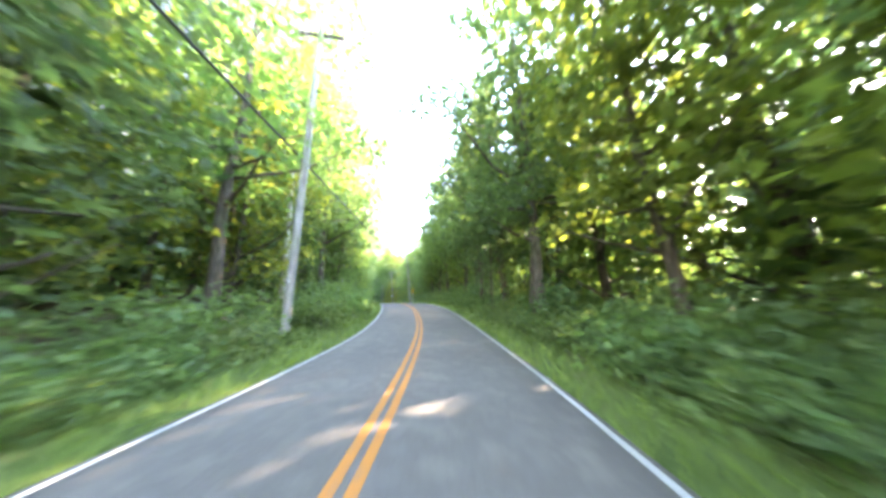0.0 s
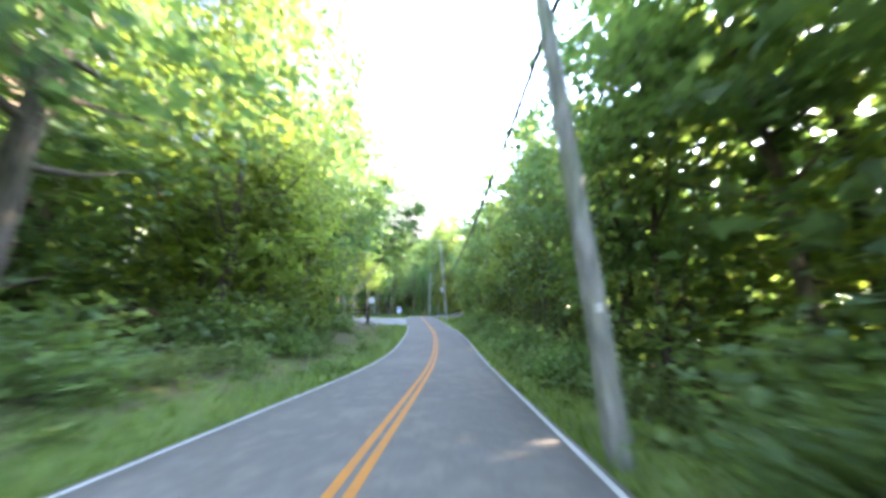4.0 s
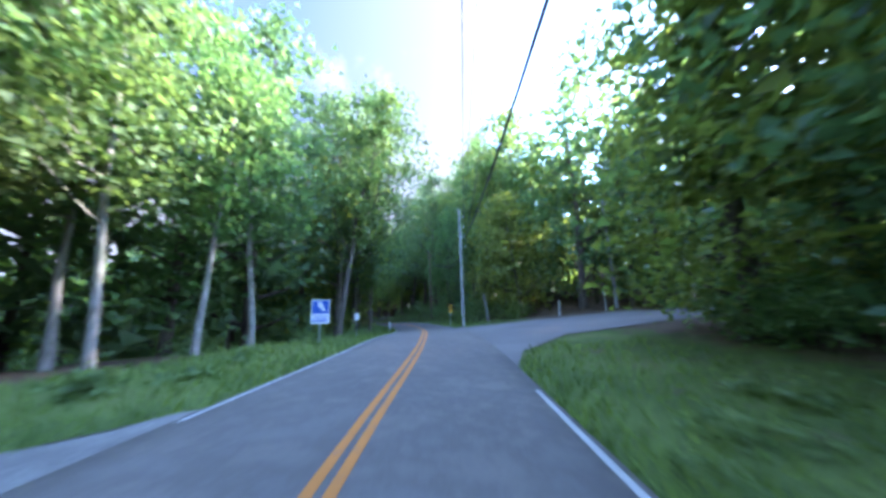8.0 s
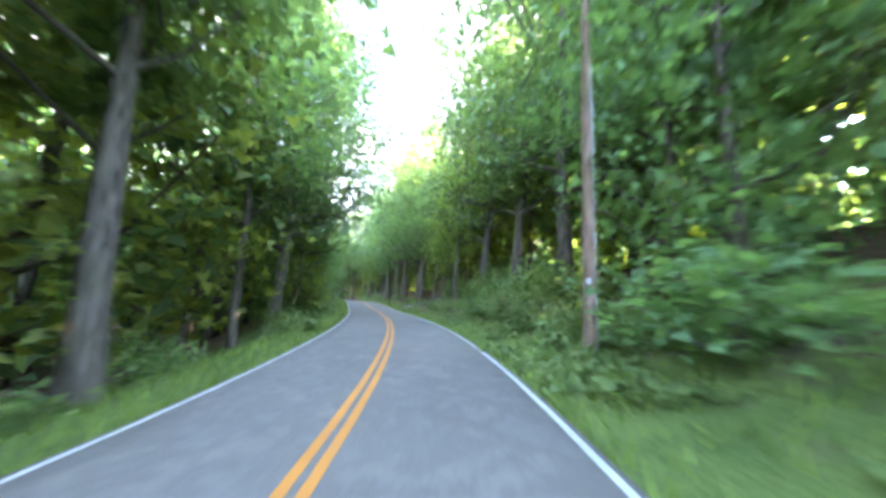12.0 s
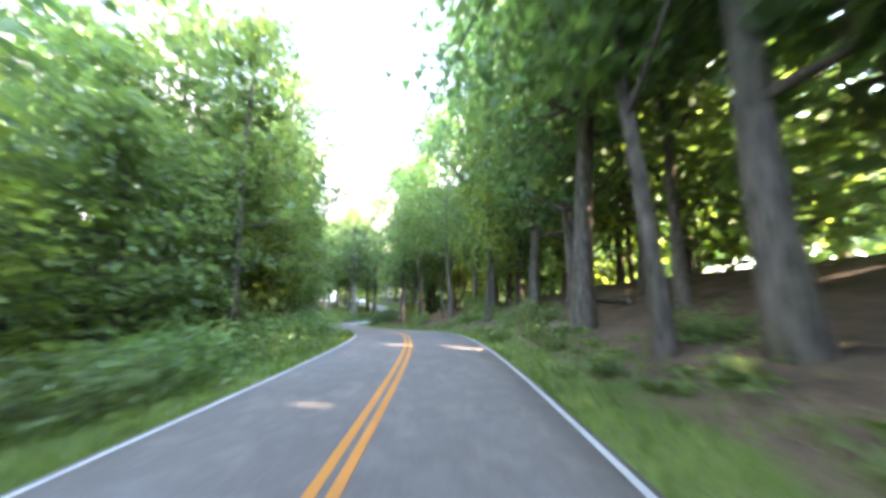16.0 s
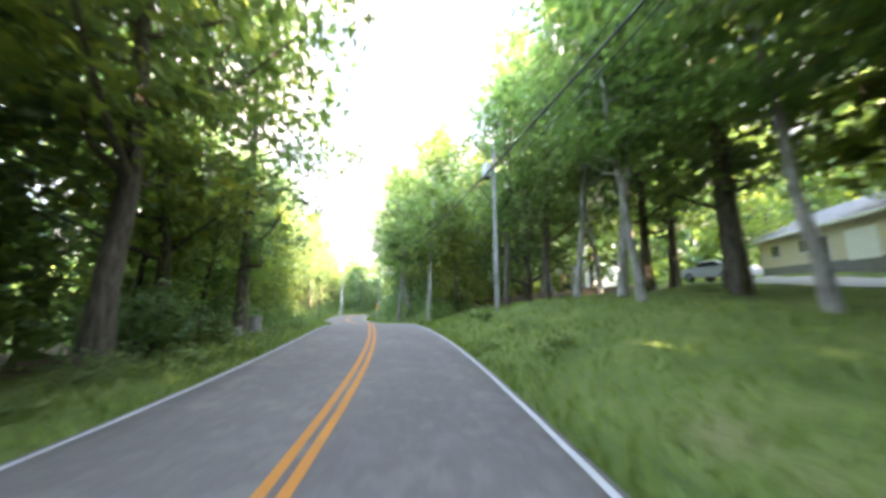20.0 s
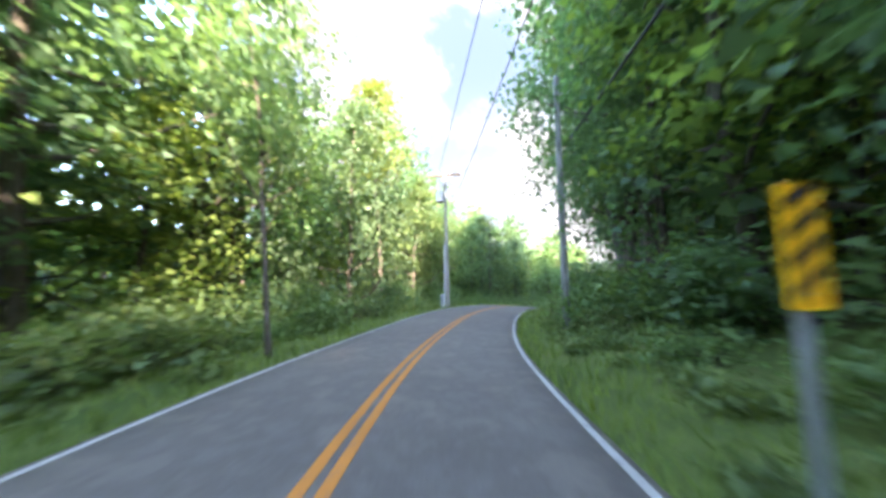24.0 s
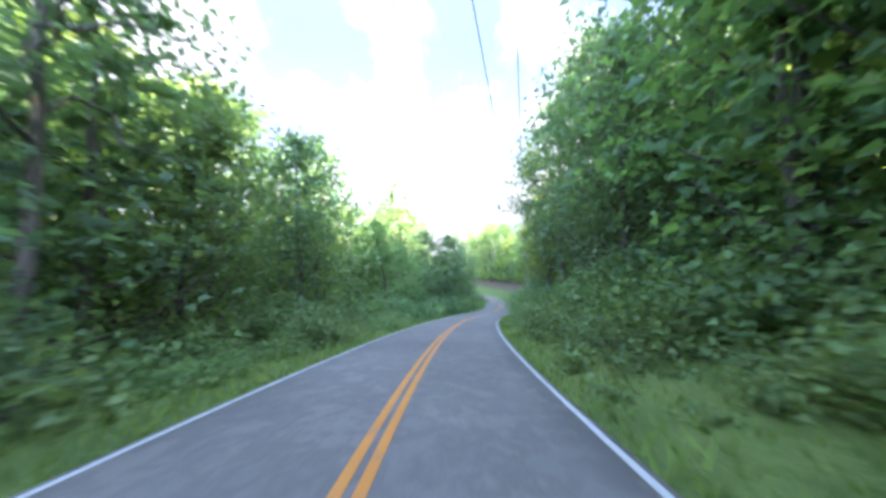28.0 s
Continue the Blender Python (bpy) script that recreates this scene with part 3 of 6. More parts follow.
# ---- leaves, trees and bushes ----
def leaf_sheet(rng, centers, size, flat=0.5):
    """Pointed leaves, each a little askew, one at each centre."""
    n = len(centers)
    ax = rng.normal(size=(n, 3))
    ax[:, 2] = ax[:, 2] * flat - 0.25
    ax /= np.linalg.norm(ax, axis=1)[:, None]
    nr = rng.normal(size=(n, 3)) * 0.6
    nr[:, 2] += 1.0
    sd = np.cross(ax, nr)
    sd /= np.linalg.norm(sd, axis=1)[:, None] + 1e-9
    up = np.cross(sd, ax)
    L = (size * rng.uniform(0.65, 1.35, n))[:, None]
    W = L * rng.uniform(0.28, 0.42, n)[:, None]
    t = centers + ax * L * 0.55
    l = centers - sd * W - ax * L * rng.uniform(0.1, 0.45, n)[:, None]
    r = centers + sd * W - ax * L * rng.uniform(0.1, 0.45, n)[:, None] + up * W * 0.5
    v = np.stack([l, r, t], 1).reshape(-1, 3)
    f = np.arange(3 * n).reshape(-1, 3)
    return v, f


def tube_np(points, radii, seg=7):
    """A bent tapering tube."""
    pts = np.asarray(points, float)
    v = []
    for i, p in enumerate(pts):
        d = pts[min(i + 1, len(pts) - 1)] - pts[max(i - 1, 0)]
        d /= np.linalg.norm(d) + 1e-9
        s = np.cross(d, (0.3, 0.9, 0.1))
        s /= np.linalg.norm(s) + 1e-9
        u = np.cross(s, d)
        a = np.linspace(0, 2 * np.pi, seg, endpoint=False)
        v.append(p + radii[i] * (np.cos(a)[:, None] * s + np.sin(a)[:, None] * u))
    v = np.vstack(v)
    f = [(i * seg + k, i * seg + (k + 1) % seg, (i + 1) * seg + (k + 1) % seg, (i + 1) * seg + k) for i in range(len(pts) - 1) for k in range(seg)]
    return v, np.array(f)


def join_np(parts):
    vs, fs, o = [], [], 0
    for v, f in parts:
        vs.append(v)
        fs.append(f + o)
        o += len(v)
    return np.vstack(vs), np.vstack(fs)


def tree_meshes(seed, h, base, rad, leaves, size, girth, leaf, bark, lean=0.0, clumps=58, inner_n=520):
    """Trunk with limbs, and a crown of leaf clumps hung on the limbs."""
    rng = np.random.default_rng(seed)
    k = 9
    zz = np.linspace(-0.5, h * 0.93, k)
    wob = np.cumsum(rng.normal(0, 0.11, (k, 2)), 0) * np.clip(zz / 6, 0, 1)[:, None]
    ang = rng.uniform(0, 6.28)
    wob += (np.clip(zz, 0, None) * lean)[:, None] * np.array([math.cos(ang), math.sin(ang)])
    tp = np.column_stack([wob, zz])
    tr = girth * (1 - 0.86 * np.clip(zz / (h * 0.93), 0, 1))
    tr[0] *= 1.35
    tubes = [tube_np(tp, tr, 9)]
    cl = []
    for i in range(clumps):
        u = (i + rng.uniform(0, 1)) / clumps
        z = base + (h - base) * u
        prof = math.sin(math.pi * min(1, 0.12 + 0.88 * u ** 0.85)) ** 0.6 if u < 1 else 0
        prof = max(prof, 0.22)
        r = rad * prof * math.sqrt(rng.uniform(0.08, 1.0)) * rng.uniform(0.75, 1.15)
        a = i * 2.39996 + rng.normal(0, 0.35)
        x0 = np.interp(z, zz, tp[:, 0])
        y0 = np.interp(z, zz, tp[:, 1])
        c = np.array([x0 + r * math.cos(a), y0 + r * math.sin(a), z + rng.normal(0, 0.3)])
        cl.append(c)
        if i % 4 == 0 and r > 0.9:
            z1 = max(base * 0.8, z - r * rng.uniform(0.35, 0.8))
            s = np.array([np.interp(z1, zz, tp[:, 0]), np.interp(z1, zz, tp[:, 1]), z1])
            mid = (s + c) / 2 + rng.normal(0, 0.18, 3) - np.array([0, 0, 0.12 * r])
            r0 = float(np.interp(z1, zz, tr)) * 0.5
            tubes.append(tube_np([s, mid, c], [r0, r0 * 0.6, r0 * 0.15], 5))
    cl = np.array(cl)
    per = rng.integers(0, len(cl), leaves)
    off = np.clip(rng.normal(size=(leaves, 3)), -1.9, 1.9) * np.array([0.66, 0.66, 0.36]) * (rad / 4.2) ** 0.5
    cen = cl[per] + off
    # sprays of larger leaves deep inside the crown
    inner = cl[rng.integers(0, len(cl), inner_n)].copy()
    ax0 = np.column_stack([np.interp(inner[:, 2], zz, tp[:, 0]), np.interp(inner[:, 2], zz, tp[:, 1])])
    inner[:, :2] = ax0 + (inner[:, :2] - ax0) * rng.uniform(0.15, 0.8, (inner_n, 1))
    lv, lf = join_np([leaf_sheet(rng, cen, size), leaf_sheet(rng, inner[inner[:, 2] > 3.2], 0.62, 0.9)])
    v, f = join_np(tubes)
    return mesh_np("trunk", v, f, bark, True), mesh_np("crown", lv, lf, leaf)


def tree_proto(kind, seed, label, leaf, bark, h, base, rad, leaves, size, girth, **kw):
    return (label, *tree_meshes(seed, h, base, rad, leaves, size, girth, leaf, bark, **kw))


G, D, Y = M_LEAF
PROTOS = {
    "tall": [tree_proto("tall", 1, "tall broadleaf forest tree with green summer crown", G, M_BARK, 17, 4.5, 4.4, 4300, 0.32, 0.26),
             tree_proto("tall", 2, "tall broadleaf forest tree with deep green crown", D, M_BARK, 18, 4.0, 4.6, 4300, 0.32, 0.28, lean=0.03),
             tree_proto("tall", 3, "tall forest tree with yellow-green sunlit crown", Y, M_BARK, 15.5, 3.5, 4.2, 4200, 0.31, 0.22, lean=0.04)],
    "edge": [tree_proto("edge", 4, "leafy roadside tree with foliage down to the ground", G, M_BARK, 11, 0.9, 3.7, 5000, 0.27, 0.17, clumps=80),
             tree_proto("edge", 5, "dense dark green roadside tree leafy to the ground", D, M_BARK, 12.5, 1.0, 3.9, 5000, 0.27, 0.18, clumps=80),
             tree_proto("edge", 6, "bright yellow-green roadside tree leafy to the ground", Y, M_BARK, 9, 0.8, 3.3, 4600, 0.25, 0.14, clumps=70)],
    "slim": [tree_proto("slim", 7, "slender pale-barked tree with a high green crown", G, M_BARK_PALE, 15, 5.5, 3.6, 3900, 0.29, 0.16, lean=0.06),
             tree_proto("slim", 8, "slender grey-barked tree with a high open crown", D, M_BARK_PALE, 16.5, 6.5, 3.8, 3900, 0.29, 0.19, lean=0.04),
             tree_proto("slim", 9, "slender dark-trunked tree with a high crown", G, M_BARK, 15.5, 5.5, 3.8, 4000, 0.29, 0.17, lean=0.07)],
    "back": [tree_proto("back", 21, "tall broadleaf tree standing back in the woods", G, M_BARK, 18, 2.2, 4.8, 2800, 0.44, 0.26),
             tree_proto("back", 22, "dark green forest tree standing back in the woods", D, M_BARK, 19, 1.6, 4.9, 2800, 0.44, 0.28, lean=0.03),
             tree_proto("back", 23, "yellow-green tree standing back in the woods", Y, M_BARK, 15.5, 1.5, 4.4, 2700, 0.41, 0.22, lean=0.04)],
}
PROTOS["over"] = [tree_proto("over", 41, "tall spreading tree whose limbs hang over the road", G, M_BARK, 20, 5.6, 5.6, 6200, 0.33, 0.27, lean=0.02, clumps=95),
                  tree_proto("over", 42, "tall dark green tree leaning out over the road", D, M_BARK, 21, 5.2, 5.4, 6200, 0.33, 0.3, lean=0.03, clumps=95),
                  tree_proto("over", 43, "tall olive-green tree spreading above the road", G, M_BARK, 19, 5.8, 5.8, 6200, 0.33, 0.25, clumps=95),
                  # golden leaf colour stands in for sunlight on the left side
                  tree_proto("over", 44, "tall tree spreading above the road, leaves yellowed as if sunlit", Y, M_BARK, 19.5, 5.0, 5.6, 6200, 0.33, 0.25, clumps=95)]
PROTOS["spire"] = [tree_proto("spire", 33, "slender yellow-green tree rising above its neighbours", Y, M_BARK, 18, 9.5, 2.3, 3200, 0.29, 0.2, clumps=40)] * 3
PROTOS["dark"] = [PROTOS["slim"][2]] * 3
# how far the low foliage of each kind reaches from its trunk
REACH = {}
for kind, protos in PROTOS.items():
    for w, (label, trunk, crown) in enumerate(protos):
        co = np.empty(len(crown.vertices) * 3, np.float32)
        crown.vertices.foreach_get("co", co)
        co = co.reshape(-1, 3)
        low = co[co[:, 2] < 4.2]
        REACH[kind, w] = float(np.hypot(low[:, 0], low[:, 1]).max()) if len(low) else 0.0
RNG = random.Random(11)
PLACED = []


# the lawn kept open towards the small house, room round two tall pale trunks, and gaps in the front row
OPEN_SPOTS = [(6.24, 4.01, 0.3), (-0.53, 50.07, 0.3), (-16.87, 51.82, 0.3), (-16.15, 48.09, 0.3), (-17.4, 53.0, 0.3), (-11.1, 22.4, 0.3), (-10.5, 19.8, 0.3), (-11.9, 23.0, 0.3), (-153.0, 198.2, 2.8), (-158.5, 200.6, 3.0), (-164.5, 203.0, 3.2), (-170.5, 205.6, 3.2)]


def plant(kind, x, y, scale=1.0, which=None, group="roadside forest trees", zoff=0.0, sx=1.0):
    which = which if which is not None else RNG.randrange(3)
    label, trunk, crown = PROTOS[kind][which]
    room = abs(float(near_road([(x, y)])[1][0])) - 2.7
    sx = min(sx, max(0.35, room / (REACH[kind, which] * scale + 0.01)))
    m = pose(x, y, gz(x, y) - 0.05 + zoff, RNG.uniform(-2, 2), RNG.uniform(-2, 2), RNG.uniform(0, 360)) @ Matrix.Diagonal((scale * sx, scale * sx, scale, 1))
    PLACED.append((x, y))
    if any((x - a) ** 2 + (y - b) ** 2 < r * r for a, b, r in OPEN_SPOTS):
        return None
    ob = thing("tree", (x, y, 0), label, "tree", group)
    ob.matrix_basis = m
    for nm, me in (("trunk", trunk), ("crown", crown)):
        o = new(nm, me)
        o.parent = ob
    return ob


def clear_of(x, y, r):
    return all((x - a) ** 2 + (y - b) ** 2 > r * r for a, b in PLACED)


def free_at(x, y):
    return all((x - a) ** 2 + (y - b) ** 2 > r * r for a, b, r in FREE)


# how far trunks stand from the road's centre line: t, left, right
SET = np.array([(-5, 7.0, 6.5), (0, 8.2, 6.2), (1.2, 8.0, 6.0), (3, 7.8, 6.2), (3.7, 8.0, 7.6), (4.6, 8.5, 7.6), (5.5, 9.0, 6.8), (6.3, 11, 8.8), (7.3, 19, 9.4), (8.1, 16, 9.6), (8.8, 13, 10.5), (9.4, 9.5, 13), (9.8, 7.5, 14),
                (10.6, 6.0, 11), (11.2, 5.6, 8), (12.4, 5.6, 6.8), (13.6, 5.6, 6.8), (14.2, 5.8, 7.6), (15, 6.8, 7.6), (16.0, 7.8, 7.4), (17.4, 8.0, 7.2), (18.6, 6.0, 8.0), (19.4, 6.2, 9), (20.5, 6.0, 11), (21.6, 6.5, 10), (22.3, 8.0, 9),
                (23.5, 6.5, 8.0), (25, 7.8, 8.0), (26.5, 8.0, 7.4), (28, 8.8, 8.4), (32, 9, 9.0), (36, 7, 7.0), (60, 7, 7.0)])


def setback(t, side):
    return float(np.interp(t, SET[:, 0], SET[:, 1 if side < 0 else 2]))


def mix_for(t, side, row):
    """Which kinds of tree stand along a stretch."""
    if side > 0 and 19.0 < t < 22.2:
        return ["slim", "tall", "slim"]
    if side > 0 and 14.2 < t <= 19.0:
        return ["back", "back", "tall"] if row else ["dark", "tall", "tall"]
    if side < 0 and 6.6 < t < 10:
        return ["slim", "tall", "tall"] if row == 0 else ["back"]
    if side < 0 and 19 < t < 22.5:
        return ["tall", "edge", "edge"]
    if side < 0 and 10 < t < 13.6:
        return ["dark", "tall", "tall"] if row == 0 else ["back"]
    if side < 0 and t > 24.2:
        return ["edge", "edge", "tall"] if row == 0 and 25.6 < t < 28 else ["edge"] if row == 0 else ["edge", "back"]
    if side > 0 and t < 4.5:
        return ["dark", "tall", "dark", "edge"] if row == 0 else ["back"]
    return ["edge", "edge", "tall"] if row == 0 else ["back", "back", "back", "tall"]


def size_for(t, side):
    if side < 0 and t > 28.2:
        return RNG.uniform(0.82, 1.08)
    if side < 0 and t > 24.2:
        return RNG.uniform(0.95, 1.25) if t > 25.6 else RNG.uniform(0.78, 1.08)
    if side > 0 and 11.8 < t < 14.5:
        return RNG.uniform(1.35, 1.6)
    if side < 0 and 11.5 < t < 14.2:
        return RNG.uniform(1.2, 1.45)
    if side < 0 and 21.6 < t < 24.2:
        return RNG.uniform(0.68, 0.9)
    if side > 0 and 7.0 < t < 14.5:
        return RNG.uniform(1.15, 1.42)
    if side < 0 and 8.2 < t < 9.9:
        return RNG.uniform(0.95, 1.15)
    if side < 0 and 6.0 < t < 10.5:
        return RNG.uniform(1.15, 1.4)
    if side < 0 and 14.2 < t < 17.2:
        return RNG.uniform(0.8, 1.02)
    return RNG.uniform(0.98, 1.3)


# trees that can be told apart
for kind, x, y, sc, wh in (("slim", -11.9, 23.0, 1.15, 0), ("slim", -17.4, 53.0, 1.15, 1), ("slim", -155.9, 185.6, 1.15, 0), ("slim", -157.0, 186.6, 1.1, 1),
                           ("slim", -148.2, 190.6, 1.1, 0), ("tall", -95.2, 202.9, 1.1, 1), ("tall", -136.9, 183.2, 1.05, 1),
                           ("tall", -144.5, 199.5, 1.1, 0), ("tall", -143.5, 205.5, 1.1, 1), ("tall", -133.0, 208.5, 1.15, 2), ("slim", -131.5, 207.5, 1.15, 2),
                           ("slim", -126.3, 202.8, 1.2, 1), ("slim", -127.0, 203.5, 1.25, 0), ("tall", -125.4, 206.3, 1.25, 1), ("tall", -111.5, 206.0, 1.2, 1),
                           ("slim", *beside(16.4, 5.6), 1.2, 2), ("slim", *beside(16.7, 8.8), 1.25, 2), ("tall", *beside(17.0, 8.0), 1.25, 1),
                           ("slim", *beside(6.62, -9.2), 1.3, 0), ("tall", *beside(6.5, -13.5), 1.35, 0), ("tall", *beside(6.75, -17.5), 1.4, 1), ("slim", *beside(6.2, -8.6), 1.35, 1),
                           ("slim", *beside(8.62, -15.5), 1.15, 0), ("slim", -35.0, 107.5, 1.4, 0), ("tall", *beside(8.5, -19.5), 1.2, 1), ("tall", *beside(7.7, -21.5), 1.4, 0), ("tall", *beside(7.2, -25.0), 1.45, 1), ("tall", *beside(8.45, -14.5), 1.15, 1), ("tall", *beside(8.2, -18.0), 1.2, 0),
                           ("tall", -124.0, 216.8, 1.25, 0), ("tall", -119.0, 214.5, 1.25, 1), ("back", -129.5, 219.5, 1.2, 0), ("back", -114.5, 211.0, 1.1, 1), ("back", -136.5, 221.0, 1.15, 1),
                           ("tall", -140.5, 208.0, 1.15, 0), ("tall", *beside(18.9, -7.6), 1.45, 0), ("tall", *beside(19.5, -5.9), 1.5, 2), ("tall", *beside(20.0, -6.0), 1.45, 0), ("tall", *beside(20.3, -6.6), 1.4, 2), ("tall", *beside(6.55, -16.5), 1.3, 0), ("tall", *beside(20.4, -9.5), 1.45, 2), ("tall", -137.0, 206.0, 1.2, 1),
                           ("slim", *beside(8.75, -12.0), 1.05, 0), ("slim", *beside(8.95, -10.5), 1.0, 0), ("slim", *beside(9.3, -9.3), 0.95, 0),
                           ("slim", *beside(9.6, -8.6), 0.9, 1), ("slim", *beside(6.9, -14.5), 1.15, 1), ("slim", *beside(6.4, -11.0), 1.1, 0),
                           ("slim", *beside(26.6, 8.2), 1.1, 1), ("slim", *beside(26.8, 9.2), 1.0, 0)):
    plant(kind, x, y, sc, wh, "trees by the road")
for k in range(17):
    for _ in range(20):
        x, y = RNG.uniform(-162, -114), RNG.uniform(201, 222)
        j, lat, _z = near_road([(x, y)])
        if lat[0] > 9.5 and free_at(x, y) and clear_of(x, y, 4.0):
            plant(RNG.choice(("slim", "slim", "tall")), x, y, RNG.uniform(1.0, 1.25), None, "tall trees on the lawn")
            break
# the tall yellow-green tree beyond the bend
plant("spire", -174.5, 163.5, 1.1, 0, "trees by the road")
# crowns that hang out over the road
for t, d, sc, wh in ((15.2, 6.6, 1.3, 1), (15.7, 6.1, 1.3, 0), (16.15, 7.0, 1.35, 2), (16.75, 6.3, 1.3, 1), (17.3, 8.6, 1.2, 0), (17.75, 8.8, 1.25, 1), (18.3, 8.4, 1.25, 2), (18.95, 7.4, 1.1, 1),
                     (13.7, -6.6, 1.15, 1), (14.2, -7.0, 1.2, 0), (14.6, -6.8, 1.1, 1), (19.3, -6.6, 1.15, 3), (19.9, -6.4, 1.2, 0), (20.4, -6.8, 1.2, 3), (20.9, -6.4, 1.1, 0),
                     (10.5, -7.0, 1.1, 1), (11.0, -6.6, 1.1, 1), (11.5, -6.8, 1.1, 0), (3.9, -8.6, 1.1, 0), (4.4, -8.8, 1.1, 1), (5.0, -9.2, 1.0, 0), (25.7, 8.2, 1.0, 1), (26.5, 8.6, 1.1, 1), (27.2, 8.8, 1.1, 0), (27.9, 8.6, 1.1, 1),
                     (0.95, 6.0, 1.1, 1), (1.5, 6.8, 0.95, 1), (2.4, 7.0, 1.0, 0), (3.5, 7.2, 1.0, 2), (5.0, 8.0, 0.95, 1), (1.0, -9.5, 1.25, 0), (1.6, -9.0, 1.35, 1), (2.4, -8.6, 1.3, 2), (3.1, -8.6, 1.2, 0), (13.1, 7.6, 1.25, 1), (13.6, 8.0, 1.3, 0), (14.1, 8.2, 1.25, 1)):
    plant("over", *beside(t, d), sc, wh, "trees by the road")
plant("slim", -160.4, 173.6, 0.8, 2, "trees by the road", 0, 0.5)
# a thick-boled tree on the bank
plant("tall", *beside(16.33, 6.6), 1.35, 1, "trees by the road", 0, 1.3)

for row, (extra, gap) in enumerate(((0.0, 4.6), (4.6, 5.6), (8.6, 4.8))):
    s = 0.0
    while s < (N - 2) * 1.5:
        i = int(s / 1.5)
        s += gap * RNG.uniform(0.75, 1.25)
        t = RT[i]
        if t < -1.2 or t > (37 if row == 0 else 31) or (row == 2 and not 11.0 < t < 18.8):
            continue
        for side in (-1, 1) if row < 2 else (1,):
            d = setback(t, side) + extra + RNG.uniform(-0.9, 1.4)
            x = RC[i, 0] + side * RR[i, 0] * d + RNG.uniform(-1, 1)
            y = RC[i, 1] + side * RR[i, 1] * d + RNG.uniform(-1, 1)
            j, lat, _ = near_road([(x, y)])
            tj, l0 = RT[j[0]], lat[0]
            if abs(l0) < setback(tj, np.sign(l0)) - 1.2 or not free_at(x, y) or not clear_of(x, y, 2.2):
                continue
            if any(math.hypot(x - a, y - b) < r for a, b, r in ((-175.9, 168.7, 4.5), (-6.3, 12.6, 5.0), (-6.3, 59.6, 4.5), (-16.3, 102.6, 4.0), (-23.0, 86.6, 3.6), (-20.0, 85.0, 3.6))):
                continue
            which = None
            if side < 0 and 21.6 < t < 24.0:
                which = RNG.choice((2, 2, 0))
            elif side < 0 and t > 25:
                which = RNG.choice((0, 1, 1, 0, 1, 2))
            elif side < 0 and row and 10.6 < t < 13.6:
                # yellow leaves only, backlight put into the colour behind the dark trunks
                which = 2
            plant(RNG.choice(mix_for(t, side, row)), x, y, size_for(t, side), which)


# pale trunks that lean over the bank before the pull-off
def leaning_tree(x, y, tilt, towards, scale, seed, label, girth=0.17, group="leaning trees", bark=M_BARK_PALE):
    trunk, crown = tree_meshes(seed, 15.5, 8.0, 2.9, 3000, 0.28, girth, G, bark, clumps=40)
    ob = thing("tree", (x, y, 0), label, "tree", group)
    turn = Matrix.Rotation(radians(towards), 4, "Z") @ Matrix.Rotation(radians(tilt), 4, "Y")
    ob.matrix_basis = Matrix.Translation((x, y, gz(x, y) - 0.1)) @ turn @ Matrix.Scale(scale, 4)
    for nm, me in (("trunk", trunk), ("crown", crown)):
        o = new(nm, me)
        o.parent = ob


leaning_tree(*beside(6.0, -8.6), 33, 10, 0.85, 71, "pale slender tree leaning steeply over a grassy bank")
leaning_tree(*beside(6.32, -9.6), 16, 20, 1.0, 72, "pale slender tree leaning over a grassy bank")
leaning_tree(-11.9, 22.9, 1.5, 0, 1.4, 73, "tall pale bare trunk with its crown high up", 0.17, "trees by the road", M_BARK_WHITE)
leaning_tree(-17.3, 53.0, 5, -90, 1.4, 75, "tall pale bare trunk leaning slightly in the woods", 0.15, "trees by the road", M_BARK_WHITE)
leaning_tree(-125.4, 186.9, 2.5, 200, 1.25, 74, "pale thick trunk beside a mailbox", 0.22, "trees by the road")


def stand(kind, which, x, y, scale, turn):
    """A tree set by hand beside the road."""
    label, trunk, crown = PROTOS[kind][which]
    ob = thing("tree", (x, y, 0), label, "tree", "trees by the road")
    ob.matrix_basis = pose(x, y, gz(x, y) - 0.05, 0, 0, turn) @ Matrix.Scale(scale, 4)
    for nm, me in (("trunk", trunk), ("crown", crown)):
        o = new(nm, me)
        o.parent = ob


for t, d, sc, wh, turn in ((24.25, -9.6, 0.95, 1, 30), (24.65, -9.2, 0.9, 1, 140), (25.1, -10.2, 0.95, 0, 250)):
    stand("over", wh, *beside(t, d), sc, turn)


# tall trees on both sides of the side road and on the rise at its end
for k in range(26):
    if k < 9:
        x, y = beside(10.35, 15 + 4.5 * k, RNG.uniform(1.5, 4.0))
    elif k < 18:
        x, y = beside(9.3, 13 + 4.5 * (k - 9), RNG.uniform(-4.0, -1.5))
    else:
        x, y = beside(9.8, 45 + 4.0 * (k % 2), 4.5 * (k - 21.5))
    if abs(near_road([(x, y)])[1][0]) > 8 and not paved([(x, y)], 1.0)[0] and clear_of(x, y, 2.0):
        plant("back" if k % 3 else "tall", x, y, RNG.uniform(1.05, 1.3), None, "trees by the side road")


